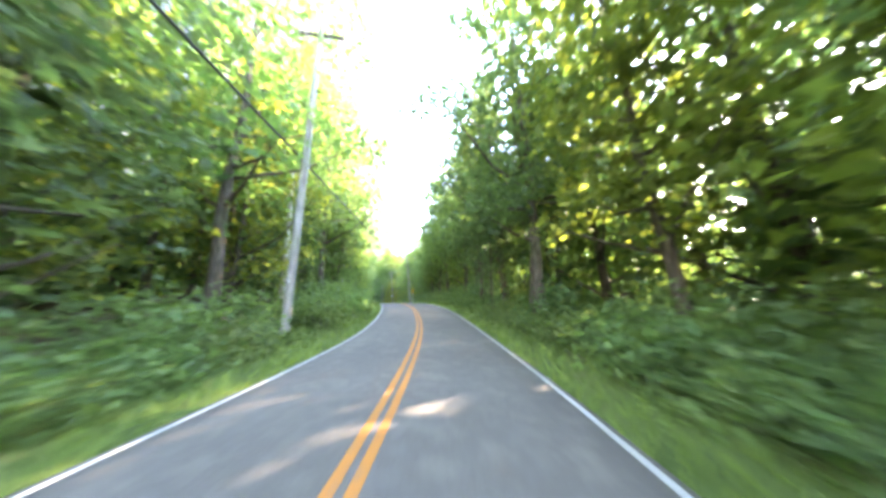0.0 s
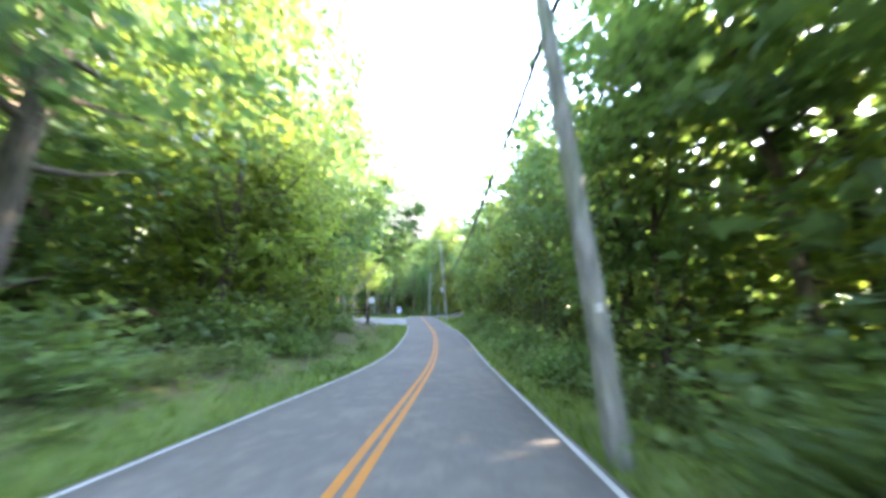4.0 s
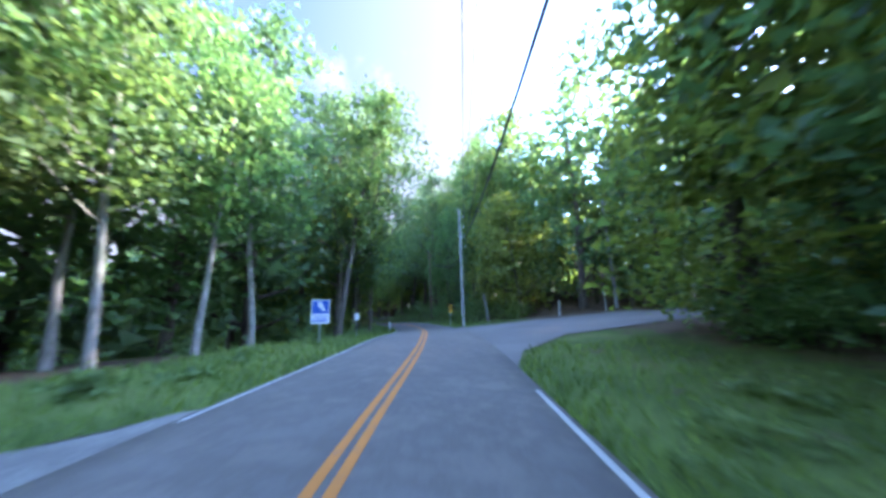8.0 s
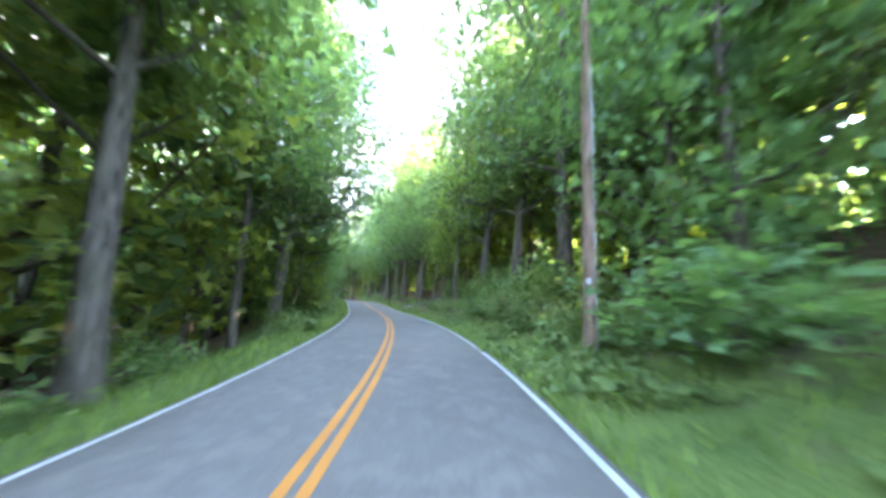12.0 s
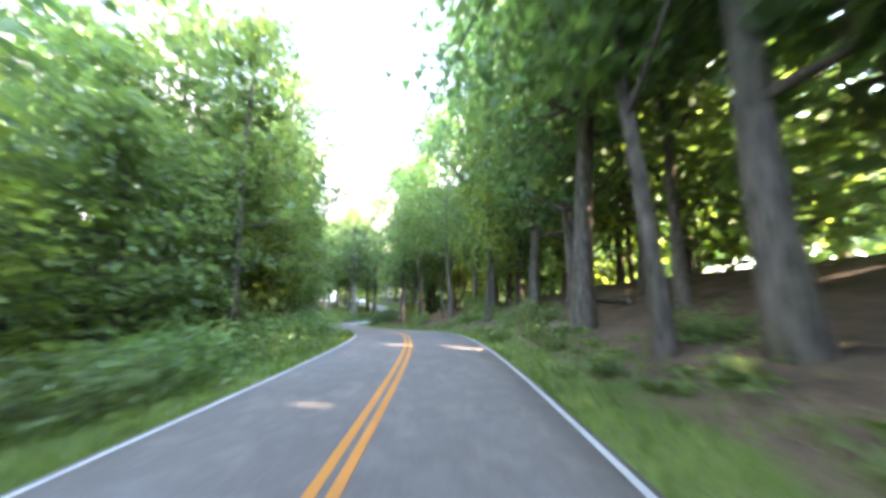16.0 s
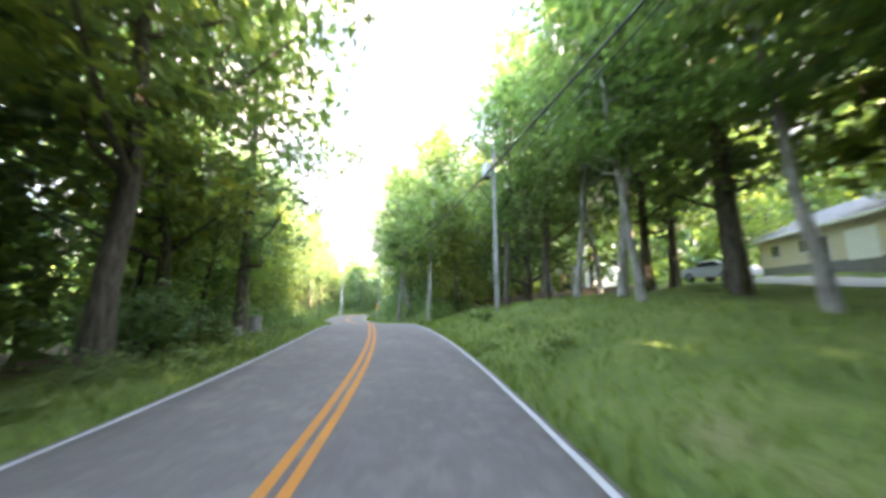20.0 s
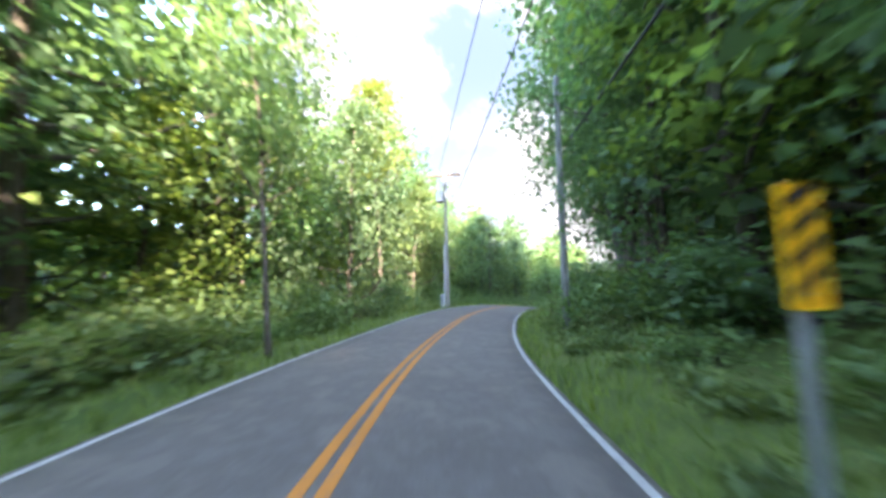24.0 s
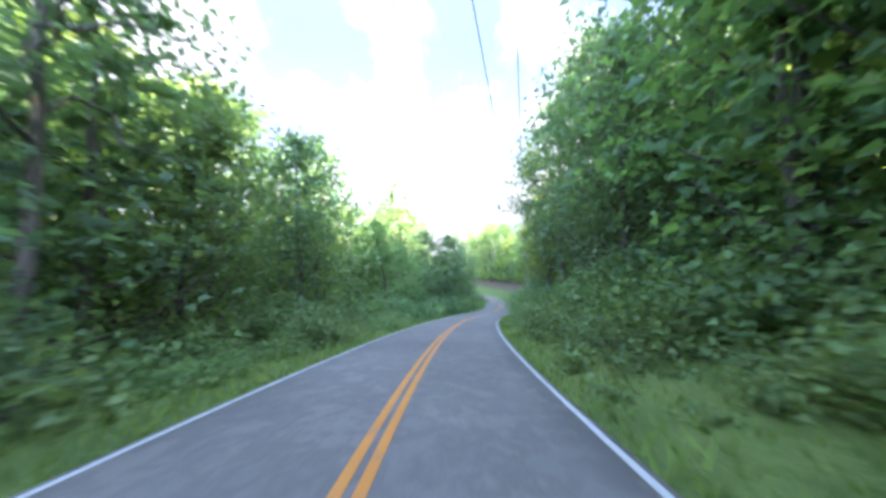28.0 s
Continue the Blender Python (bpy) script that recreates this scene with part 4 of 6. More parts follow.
# the woods further back, which nobody could count
def far_woods():
    rng = np.random.default_rng(5)
    protos = []
    for k, (h, rad) in enumerate(((16, 5.0), (18.5, 5.2), (14, 4.8), (17, 4.6))):
        r2 = np.random.default_rng(50 + k)
        n, m = 720, 46
        u = r2.uniform(0.02, 1, m)
        prof = np.maximum(np.sin(np.pi * np.minimum(1, 0.3 + 0.7 * u)) ** 0.6, 0.25)
        rr = rad * prof * np.sqrt(r2.uniform(0.1, 1, m))
        aa = r2.uniform(0, 6.28, m)
        cl = np.column_stack([rr * np.cos(aa), rr * np.sin(aa), 0.3 + h * u])
        cen = cl[r2.integers(0, m, n)] + r2.normal(size=(n, 3)) * np.array([0.9, 0.9, 0.55])
        lv, lf = leaf_sheet(r2, cen, 0.92)
        tv, tf = tube_np([(0, 0, -1), (0.1, 0, h * 0.4), (0, 0.2, h * 0.85)], [0.24, 0.17, 0.05], 6)
        protos.append((lv, lf, tv, tf))
    sheets = {0: ([], []), 1: ([], []), 2: ([], [])}
    off = {0: 0, 1: 0, 2: 0}
    tvs, tfs, to = [], [], 0
    spots = []
    for extra, gap in ((9.2, 4.8), (12.6, 5.6), (16.5, 5.8), (22.0, 7.2), (30.0, 9.0), (42.0, 12.0)):
        s = 0.0
        while s < (N - 2) * 1.5:
            i = int(s / 1.5)
            s += gap * rng.uniform(0.75, 1.25)
            t = RT[i]
            if t < -2.0 or t > 46:
                continue
            for side in (-1, 1):
                d = setback(t, side) + extra + rng.uniform(-1, 2)
                x = RC[i, 0] + side * RR[i, 0] * d + rng.uniform(-1, 1)
                y = RC[i, 1] + side * RR[i, 1] * d + rng.uniform(-1, 1)
                j, lat, _ = near_road([(x, y)])
                tj, l0 = RT[j[0]], lat[0]
                if abs(l0) < setback(tj, np.sign(l0)) + 2 or not free_at(x, y):
                    continue
                if l0 > 0 and 19.0 < tj < 22.6 and abs(l0) < 25 and x < -116:
                    continue
                if (l0 < 0 and 10.9 < tj < 13.5 and rng.random() < 0.75) or (l0 > 0 and tj < 4.8 and rng.random() < 0.1):
                    continue
                if any((x - a) ** 2 + (y - b) ** 2 < 16 for a, b in spots):
                    continue
                spots.append((x, y))
    for _ in range(420):
        x, y = rng.uniform(-205, -96), rng.uniform(226, 262)
        if free_at(x, y) and all((x - a) ** 2 + (y - b) ** 2 > 27 for a, b in spots) and y > 232 - 0.25 * (x + 150):
            spots.append((x, y))
    z = ground_z(np.array(spots), False)
    for (x, y), zz in zip(spots, z):
        lv, lf, tv, tf = protos[rng.integers(0, 4)]
        sc, a = rng.uniform(0.95, 1.35), rng.uniform(0, 6.28)
        m = np.array([[math.cos(a), -math.sin(a), 0], [math.sin(a), math.cos(a), 0], [0, 0, 1]]) * sc
        k = int(rng.choice(3, p=(0.45, 0.4, 0.15)))
        sheets[k][0].append(lv @ m.T + (x, y, zz))
        sheets[k][1].append(lf + off[k])
        off[k] += len(lv)
        tvs.append(tv @ m.T + (x, y, zz))
        tfs.append(tf + to)
        to += len(tv)
    for k, nm in ((0, "green"), (1, "dark green"), (2, "yellow-green")):
        tagged(new("far_woods", mesh_np("far_woods", np.vstack(sheets[k][0]), np.vstack(sheets[k][1]), M_LEAF[k])), nm + " summer woods standing back from the road", "woods", "", "stuff")
    tagged(new("far_trunks", mesh_np("far_trunks", np.vstack(tvs), np.vstack(tfs), M_BARK, True)), "dark trunks of the woods behind the road", "woods", "", "stuff")


far_woods()


# wooded country beyond, seen only as a canopy
def distant_canopy():
    rng = np.random.default_rng(15)
    gx, gy = np.meshgrid(np.arange(-330, 110, 9.0), np.arange(-70, 330, 9.0), indexing="ij")
    p = np.stack([gx.ravel(), gy.ravel()], 1) + rng.uniform(-3, 3, (gx.size, 2))
    _, lat, _ = near_road(p)
    p = p[np.abs(lat) > 50]
    p = p[[free_at(x, y) for x, y in p]]
    z = ground_z(p, False) + np.clip(np.abs(near_road(p)[1]) - 60, 0, 300) * 0.03
    k = 44
    d = rng.normal(size=(len(p), k, 3))
    d /= np.linalg.norm(d, axis=2)[:, :, None]
    c = d * np.array([4.6, 4.6, 5.6]) * rng.uniform(0.6, 1.1, (len(p), k, 1))
    h = rng.uniform(8, 13, len(p))
    c += np.column_stack([p, z + h])[:, None, :]
    v, f = leaf_sheet(rng, c.reshape(-1, 3), 3.0)
    tagged(new("distant_woods", mesh_np("distant_woods", v, f, G)), "unbroken green woods covering the land beyond", "woods", "", "stuff")


distant_canopy()


# bushes and tall weeds along the edge of the woods
def bush_mesh(seed, h, r, leaves, size, leaf):
    rng = np.random.default_rng(seed)
    k = 16
    a = rng.uniform(0, 6.28, k)
    rr = r * np.sqrt(rng.uniform(0, 1, k)) * 0.8
    cl = np.column_stack([rr * np.cos(a), rr * np.sin(a), h * rng.uniform(0.15, 0.85, k) * (1.1 - 0.6 * rr / r)])
    cen = cl[rng.integers(0, k, leaves)] + rng.normal(size=(leaves, 3)) * np.array([0.3, 0.3, 0.2]) * r
    cen[:, 2] = np.abs(cen[:, 2]) + 0.02
    lv, lf = leaf_sheet(rng, cen, size)
    stems = [tube_np([(0.1 * c[0], 0.1 * c[1], -0.15), c * 0.55, c], [0.03, 0.02, 0.008], 4) for c in cl[:9]]
    v, f = join_np(stems)
    return mesh_np("woody_base", v, f, M_BARK, True), mesh_np("foliage", lv, lf, leaf)


BUSH = [("low green roadside bush with mixed leaves", *bush_mesh(31, 1.5, 1.2, 1050, 0.17, M_WEED)),
        ("dense dark green roadside bush", *bush_mesh(32, 2.2, 1.5, 1150, 0.21, D)),
        ("spreading green roadside shrub", *bush_mesh(33, 1.9, 1.6, 1150, 0.21, G)),
        ("low tangle of broad-leaved weeds", *bush_mesh(34, 0.85, 1.3, 1050, 0.155, M_WEED))]


def put_bush(x, y, scale, which, group="roadside undergrowth"):
    label, stems, fol = BUSH[which]
    m = pose(x, y, gz(x, y) - 0.05, 0, 0, RNG.uniform(0, 360)) @ Matrix.Diagonal((scale, scale, scale * RNG.uniform(0.8, 1.2), 1))
    if math.hypot(x + 5.9, y - 12.3) < 2.0:  # the first pole's foot stands clear
        return
    ob = thing("bush", (x, y, 0), label, "bush", group)
    ob.matrix_basis = m
    for nm, me in (("woody_base", stems), ("foliage", fol)):
        o = new(nm, me)
        o.parent = ob


# share of bushes: t, left density, right density, left start, right start (metres from the road's centre)
BUSHES = np.array([(-5, 1, 1, 4.6, 4.8), (0, 1, .9, 4.4, 4.8), (2.5, 1, .9, 4.5, 4.7), (4.2, .9, .9, 5.6, 4.7), (5.6, .9, 1, 7.0, 4.5), (6.3, .3, 1, 8.5, 4.8), (7.0, .1, .9, 12, 5.2),
                   (8.0, .0, .8, 17, 6.5), (8.7, .0, .5, 13, 9), (9.8, .15, .1, 8, 14), (10.6, .35, .6, 5.5, 8.0), (11.2, .4, 1, 5.0, 5.6), (11.9, .4, 1, 5.0, 4.8), (13.3, .5, 1, 4.9, 5.0),
                   (14.9, 1, .3, 4.7, 6.0), (18, 1, .3, 4.7, 6.0), (18.9, .7, .2, 5.0, 6.5), (20, .35, .03, 5.2, 14), (22, .6, .08, 5.5, 10), (22.9, 1, .7, 5.0, 5.3),
                   (23.8, .9, 1, 4.9, 4.8), (25.4, 1, 1, 4.9, 5.0), (28, 1, 1, 4.7, 4.9), (60, 1, 1, 5, 5)])
thicket = [[] for _ in BUSH]
bush_count = 0
s = 0.0
while s < (N - 2) * 1.5:
    i = int(s / 1.5)
    s += 1.55
    t = RT[i]
    if t < -1.5 or t > 37:
        continue
    for side in (-1, 1):
        dens = np.interp(t, BUSHES[:, 0], BUSHES[:, 1 if side < 0 else 2])
        deep = side > 0 and (10.8 < t < 14.4 or t < 5.0 or t > 22.8)
        for lay in range(4 if deep else 2):
            if RNG.random() > dens * (0.85, 0.45, 0.4, 0.35)[lay]:
                continue
            d = np.interp(t, BUSHES[:, 0], BUSHES[:, 3 if side < 0 else 4]) + lay * 1.7 + RNG.uniform(-0.2, 0.9)
            x = RC[i, 0] + side * RR[i, 0] * d
            y = RC[i, 1] + side * RR[i, 1] * d
            _, lat, _ = near_road([(x, y)])
            if abs(lat[0]) < 4.1 or not free_at(x, y) or paved([(x, y)], 1.2)[0]:
                continue
            if lay == 0 and bush_count < 290 and -0.5 < t < 31:
                put_bush(x, y, RNG.uniform(0.6, 1.0), RNG.choice((0, 3, 3, 0, 2)))
                bush_count += 1
            else:
                thicket[RNG.choice((1, 2, 2, 0))].append((x, y, RNG.uniform(0.9, 1.35), RNG.uniform(0, 6.28)))
for (label, stems, fol), spots in zip(BUSH, thicket):
    if not spots:
        continue
    src = np.empty(len(fol.vertices) * 3, np.float32)
    fol.vertices.foreach_get("co", src)
    src = src.reshape(-1, 3)
    zz = ground_z(np.array([q[:2] for q in spots]))
    vs = []
    for (x, y, sc, a), z in zip(spots, zz):
        m = np.array([[math.cos(a), -math.sin(a), 0], [math.sin(a), math.cos(a), 0], [0, 0, 1]]) * sc
        vs.append(src @ m.T + (x, y, z - 0.05))
    vs = np.vstack(vs)
    tagged(new("undergrowth", mesh_np("undergrowth", vs, np.arange(len(vs)).reshape(-1, 3), fol.materials[0])), "thick green undergrowth at the edge of the woods", "undergrowth", "", "stuff")


# ---- low weeds on the verges ----
def build_weeds():
    rng = np.random.default_rng(63)
    # share of weeds along the road: t, left, right
    share = np.array([(-1, 1, .6), (3, 1, .6), (5, .6, .7), (6.2, .4, .8), (6.9, .1, .6), (8.3, .05, .3), (9.5, .5, .05), (10.5, .3, .4), (11.2, .25, .9), (13.8, .3, .9), (15, .4, .7), (18.5, .4, .5),
                      (19.3, .3, .15), (21.5, .6, .25), (22.6, .8, .9), (28, .7, 1), (60, .7, 1)])
    protos = []
    for k, (h, r) in enumerate(((0.34, 0.36), (0.5, 0.42), (0.26, 0.5), (0.62, 0.34))):
        c = rng.normal(size=(110, 3)) * np.array([r * 0.5, r * 0.5, h * 0.3])
        c[:, 2] = np.clip(np.abs(c[:, 2]) + h * 0.12, 0, h)
        protos.append(leaf_sheet(rng, c, 0.13 + 0.02 * k, 0.9)[0])
    spots = []
    for i in range(N - 1):
        t = RT[i]
        if t < 0 or t > 31:
            continue
        for side in (-1, 1):
            for _ in range(rng.poisson(3.4 * np.interp(t, share[:, 0], share[:, 1 if side < 0 else 2]))):
                d = half_at(t, side) + 0.45 + 2.9 * rng.random() ** 0.8
                spots.append(RC[i, :2] + side * RR[i, :2] * d + RD[i, :2] * rng.uniform(-0.75, 0.75))
    for _ in range(90):
        spots.append(np.array((-35.8, 151.0)) + rng.normal(size=2) * (1.3, 1.6))
    p = np.array(spots)
    gi, lat, _ = near_road(p)
    p = p[(np.abs(lat) > half_at(RT[gi], lat) + 0.4) & ~paved(p, 0.5)]
    vs = []
    for (x, y), z in zip(p, ground_z(p)):
        a, sc = rng.uniform(0, 6.28), rng.uniform(0.6, 1.25)
        m = np.array([[math.cos(a), -math.sin(a), 0], [math.sin(a), math.cos(a), 0], [0, 0, 1]]) * sc
        vs.append(protos[rng.integers(0, 4)] @ m.T + (x, y, z - 0.04))
    v = np.vstack(vs)
    tagged(new("weeds", mesh_np("weeds", v, np.arange(len(v)).reshape(-1, 3), M_WEED)), "low broad-leaved weeds on the rough verges", "weeds", "", "stuff")


build_weeds()


# ---- grass along the verges ----
def build_grass():
    rng = np.random.default_rng(77)
    pos = []
    for i in range(N - 1):
        t = RT[i]
        if t < -0.5 or t > 32:
            continue
        for side in (-1, 1):
            lawn = side > 0 and 19.9 < t < 23
            wide = 2.6 if not lawn else 8.0
            if side < 0 and 5.8 < t < 7.0:
                wide = 4.5
            if side < 0 and 8.3 < t < 10:
                wide = 6.0
            if side > 0 and 7.4 < t < 9.0:
                wide = 5.0
            n = int(wide * 70)
            d = half_at(t, side) + 0.03 + wide * rng.uniform(0, 1, n) ** 1.5
            along = rng.uniform(-0.75, 0.75, n)
            p = RC[i, :2] + side * RR[i, :2] * d[:, None] + RD[i, :2] * along[:, None]
            pos.append(p)
    p = np.vstack(pos)
    gi, lat, _ = near_road(p)
    ok = np.abs(lat) > half_at(RT[gi], lat) + 0.01
    p = p[ok & ~paved(p, 0.12)]
    z = ground_z(p)
    n = len(p)
    base = np.column_stack([p, z - 0.03])
    hgt = rng.uniform(0.08, 0.36, n) * (0.75 + 0.6 * rng.random(n) ** 3)
    ang = rng.uniform(0, 6.28, n)
    w = rng.uniform(0.012, 0.03, n)[:, None]
    sd = np.column_stack([np.cos(ang), np.sin(ang), np.zeros(n)])
    bend = np.column_stack([rng.normal(0, 0.35, n) * hgt, rng.normal(0, 0.35, n) * hgt, np.zeros(n)])
    up = np.column_stack([np.zeros(n), np.zeros(n), hgt])
    v = np.stack([base - sd * w, base + sd * w, base + up + bend], 1).reshape(-1, 3)
    me = mesh_np("grass", v, np.arange(3 * n).reshape(-1, 3), M_GRASS)
    tagged(new("grass", me), "uncut green grass along the road verges", "grass", "", "stuff")


build_grass()


# ---- the open sky to the west, far beyond the woods ----
def sky_backdrop():
    az, el = np.meshgrid(np.radians(np.arange(0, 171, 3.0)), np.radians(np.arange(-3, 70, 3.0)), indexing="ij")
    v = np.stack([-np.cos(el) * np.sin(az), np.cos(el) * np.cos(az), np.sin(el)], -1).reshape(-1, 3)
    n = az.shape[1]
    i, j = np.nonzero(np.ones((az.shape[0] - 1, n - 1), bool))
    a = i * n + j
    me = mesh_np("backdrop", v, np.stack([a, a + 1, a + n + 1, a + n], 1), M_SKY, True)
    da, de = np.degrees(az).ravel(), np.degrees(el).ravel()
    thin = np.maximum.reduce([np.interp(da, [0, 9], [1, 0]), np.interp(da, [150, 170], [0, 1]), np.interp(de, [52, 69], [0, 1])])
    cover = np.interp(da, [0, 15, 50, 80, 170], [0.12, -0.03, -0.02, 0.07, 0.05]) + np.interp(de, [0, 12, 30, 60], [0.08, 0.04, 0.0, -0.02])
    haze = np.clip(np.interp(da, [8, 18, 45], [1, 0.7, 0]) * np.interp(de, [0, 25, 55], [1.0, 0.95, 0.85]) + np.interp(de, [0, 34], [0.6, 0]), 0, 1)
    for nm, val in (("thin", thin), ("cover", cover), ("haze", haze)):
        me.attributes.new(nm, "FLOAT", "POINT").data.foreach_set("value", val.astype(np.float32))
    ob = new("backdrop", me)
    ob.matrix_basis = Matrix.Translation((-100, 150, 0)) @ Matrix.Diagonal((3600, 3600, 3600, 1))
    tagged(ob, "blue sky with white fair-weather clouds", "sky", "", "structure")


sky_backdrop()


# ---- utility poles and lines ----
def insulator_bm(at, h=0.16):
    bm = tube_bm(at, (at[0], at[1], at[2] + h), 0.035, 0.03, 8)
    for k in (0.3, 0.6):
        z = at[2] + h * k
        tube_bm((at[0], at[1], z), (at[0], at[1], z + 0.03), 0.06, 0.05, 8, bm)
    return bm


def utility_pole(base, top, label, arm=0.0, arm_yaw=0.0, transformer=False, wood=None, sides=0, box=False, radius=0.15, tank_at=0.82, tank=(0.25, 0.4), tank_yaw=None):
    """A wooden pole from base to top (plan places and heights), with what hangs on it."""
    b, t = Vector(base), Vector(top)
    ob = thing("utility_pole", b, label, "utility pole", "utility poles")
    up = t - b
    pts = [(up * k + Vector((0, 0, -0.6 if k == 0 else 0))) for k in (0, 0.25, 0.5, 0.75, 1.0)]
    v, f = tube_np(pts, [radius, radius * 0.93, radius * 0.85, radius * 0.77, radius * 0.68], 14)
    pole = new("pole", mesh_np("pole", v, f, wood or M_POLE, True))
    pole.parent = ob
    cap = part("pole_cap", tube_bm(up - up.normalized() * 0.02, up + up.normalized() * 0.03, radius * 0.7, radius * 0.66, 12), M_GREYBOX, ob)
    tips = []
    c, s = math.cos(radians(arm_yaw)), math.sin(radians(arm_yaw))
    if arm:
        at = up * 0.965
        m = Matrix.Translation(at + Vector((-s, c, 0)) * 0.17) @ Matrix.Rotation(radians(arm_yaw), 4, "Z")
        bm = box_bm(arm, 0.13, 0.18, (0, 0, 0), 0.012)
        bm.transform(m)
        part("crossarm", bm, M_POLE_BROWN, ob)
        for sg in (-1, 1):
            q = at + Vector((c, s, 0)) * (sg * arm * 0.3) + Vector((-s, c, 0)) * 0.17
            part("brace", tube_bm(q, at - Vector((0, 0, 0.55)), 0.018, 0.018, 6), M_STEEL, ob)
            for off in (0.47, 0.2):
                q = at + Vector((c, s, 0)) * (sg * arm * off) + Vector((-s, c, 0)) * 0.17 + Vector((0, 0, 0.06))
                part("insulator", insulator_bm(q), M_GREYBOX, ob)
                tips.append(b + q + Vector((0, 0, 0.17)))
    for k in range(sides):
        z = up * (0.93 - 0.09 * k)
        q = z + Vector((c, s, 0)) * 0.42
        part("side_bracket", tube_bm(z, q, 0.025, 0.02, 6), M_STEEL, ob)
        part("insulator", insulator_bm((q.x, q.y, q.z - 0.02)), M_GREYBOX, ob)
        tips.append(b + q + Vector((0, 0, 0.14)))
    if transformer:
        tr, th = tank
        if tank_yaw is not None:
            c, s = -math.cos(radians(tank_yaw)), -math.sin(radians(tank_yaw))
        z = up * tank_at + Vector((-c, -s, 0)) * (tr + radius + 0.03) + Vector((s, -c, 0)) * 0.05
        can = part("transformer", tube_bm(z - Vector((0, 0, th)), z + Vector((0, 0, th)), tr, tr, 18), M_GREYBOX, ob, "grey steel transformer tank")
        part("lid", tube_bm(z + Vector((0, 0, th)), z + Vector((0, 0, th + 0.06)), tr * 1.08, tr * 0.8, 18), M_GREYBOX, can)
        part("underside", tube_bm(z - Vector((0, 0, th + 0.1)), z - Vector((0, 0, th)), tr * 0.64, tr, 18), M_BLACK, can)
        part("hanger", box_bm(tr + radius, 0.08, 0.05, z + Vector((c, s, 0)) * (tr * 0.6), 0.005), M_STEEL, can)
        for dx in (-0.4, 0.4):
            part("bushing", insulator_bm((z.x + dx * tr, z.y, z.z + th + 0.05), 0.2), M_GREYBOX, can)
    if box:
        part("meter_box", box_bm(0.3, 0.27, 1.0, (0.2, -0.3, 0.45), 0.03), M_GREYBOX, ob, "pale grey cable box at the foot of the pole")
        part("conduit", tube_bm((0.11, -0.18, 0.9), (0.1, -0.15, 4.6), 0.055, 0.055, 10), M_GREYBOX, ob)
    part("ground_strap", tube_bm(up * 0.02 + Vector((radius * 0.95, 0, 0)), up * 0.6 + Vector((radius * 0.82, 0, 0)), 0.008, 0.008, 5), M_STEEL, ob)
    part("number_tag", box_bm(0.08, 0.01, 0.12, up * 0.14 + Vector((0, -radius * 0.97, 0)), 0.002), M_STEEL, ob)
    return tips or [b + up * 0.97]


def wire(p, q, sag, r=0.011, label="thin overhead power line between poles"):
    p, q = Vector(p), Vector(q)
    n = 14
    pts = []
    for k in range(n + 1):
        u = k / n
        w = p.lerp(q, u)
        w.z -= sag * 4 * u * (1 - u)
        pts.append(tuple(w))
    v, f = tube_np(pts, [r] * (n + 1), 5)
    tagged(new("power_line", mesh_np("power_line", v, f, M_WIRE, True)), label, "power line", "overhead lines")


def g3(x, y, dz=0.0):
    return (x, y, gz(x, y) + dz)


t0 = utility_pole(g3(-6.3, 12.6), (-5.9, 12.6, 16.0), "tall grey wooden utility pole with crossarm among the trees", 2.2, 10, sides=1, radius=0.19)
t1 = utility_pole(g3(-6.3, 59.6), (-7.4, 59.3, 16.8), "leaning grey wooden utility pole at the road edge", 0, 12, sides=1)
t2 = utility_pole(g3(-16.3, 102.6), (-17.5, 102.4, 17.2), "leaning utility pole with crossarm and grey transformer", 2.4, 14, transformer=True, tank_at=0.37, tank=(0.2, 0.27))
t3 = utility_pole(g3(-26.1, 131.8), (-26.25, 132.4, gz(-26.1, 131.8) + 11.0), "pale grey wooden utility pole by the side road", 0, 20, sides=4)
t4 = utility_pole(g3(-35.8, 151.0), (-36.0, 151.2, gz(-35.8, 151.0) + 10.8), "slim reddish brown utility pole above the bank", 0, 30, sides=1, wood=M_POLE_RED, radius=0.13)
t3b = utility_pole(g3(-13.0, 135.9), (-13.0, 135.9, gz(-13.0, 135.9) + 10.8), "grey wooden utility pole up the side road", 0, 20, sides=2)
t5 = utility_pole(g3(-125.6, 202.6), (-125.0, 202.3, gz(-125.6, 202.6) + 10.5), "wooden utility pole with crossarm beside a driveway", 2.2, 60, sides=0)
t6 = utility_pole(g3(-140.5, 196.2), (-140.6, 196.2, gz(-140.5, 196.2) + 10.0), "pale wooden utility pole with transformer on a lawn", 0, 100, transformer=True, sides=1)
t7 = utility_pole(g3(-168.8, 178.4), (-168.8, 178.5, 8.6), "grey wooden utility pole among roadside weeds", 0, 110, sides=1)
t8 = utility_pole(g3(-175.8, 168.8), (-175.9, 168.7, 8.9), "weathered utility pole with crossarm, transformer and cable box", 2.4, 115, transformer=True, box=True, tank_at=0.79, tank=(0.3, 0.36), tank_yaw=-28)
e9 = beside(35.0, 4.6)
t9 = utility_pole(g3(*e9), (*e9, gz(*e9) + 9.0), "distant wooden utility pole beside the road", 1.6, 90)
chain = [(-14, -30, 12.0), t0[0], t1[0], t2[0], t3[0], t4[0]]
for a, c in zip(chain[:-1], chain[1:]):
    wire(a, c, 0.7, 0.022, "black overhead power line along the road")
CABLE = "thick black telephone cable along the road"
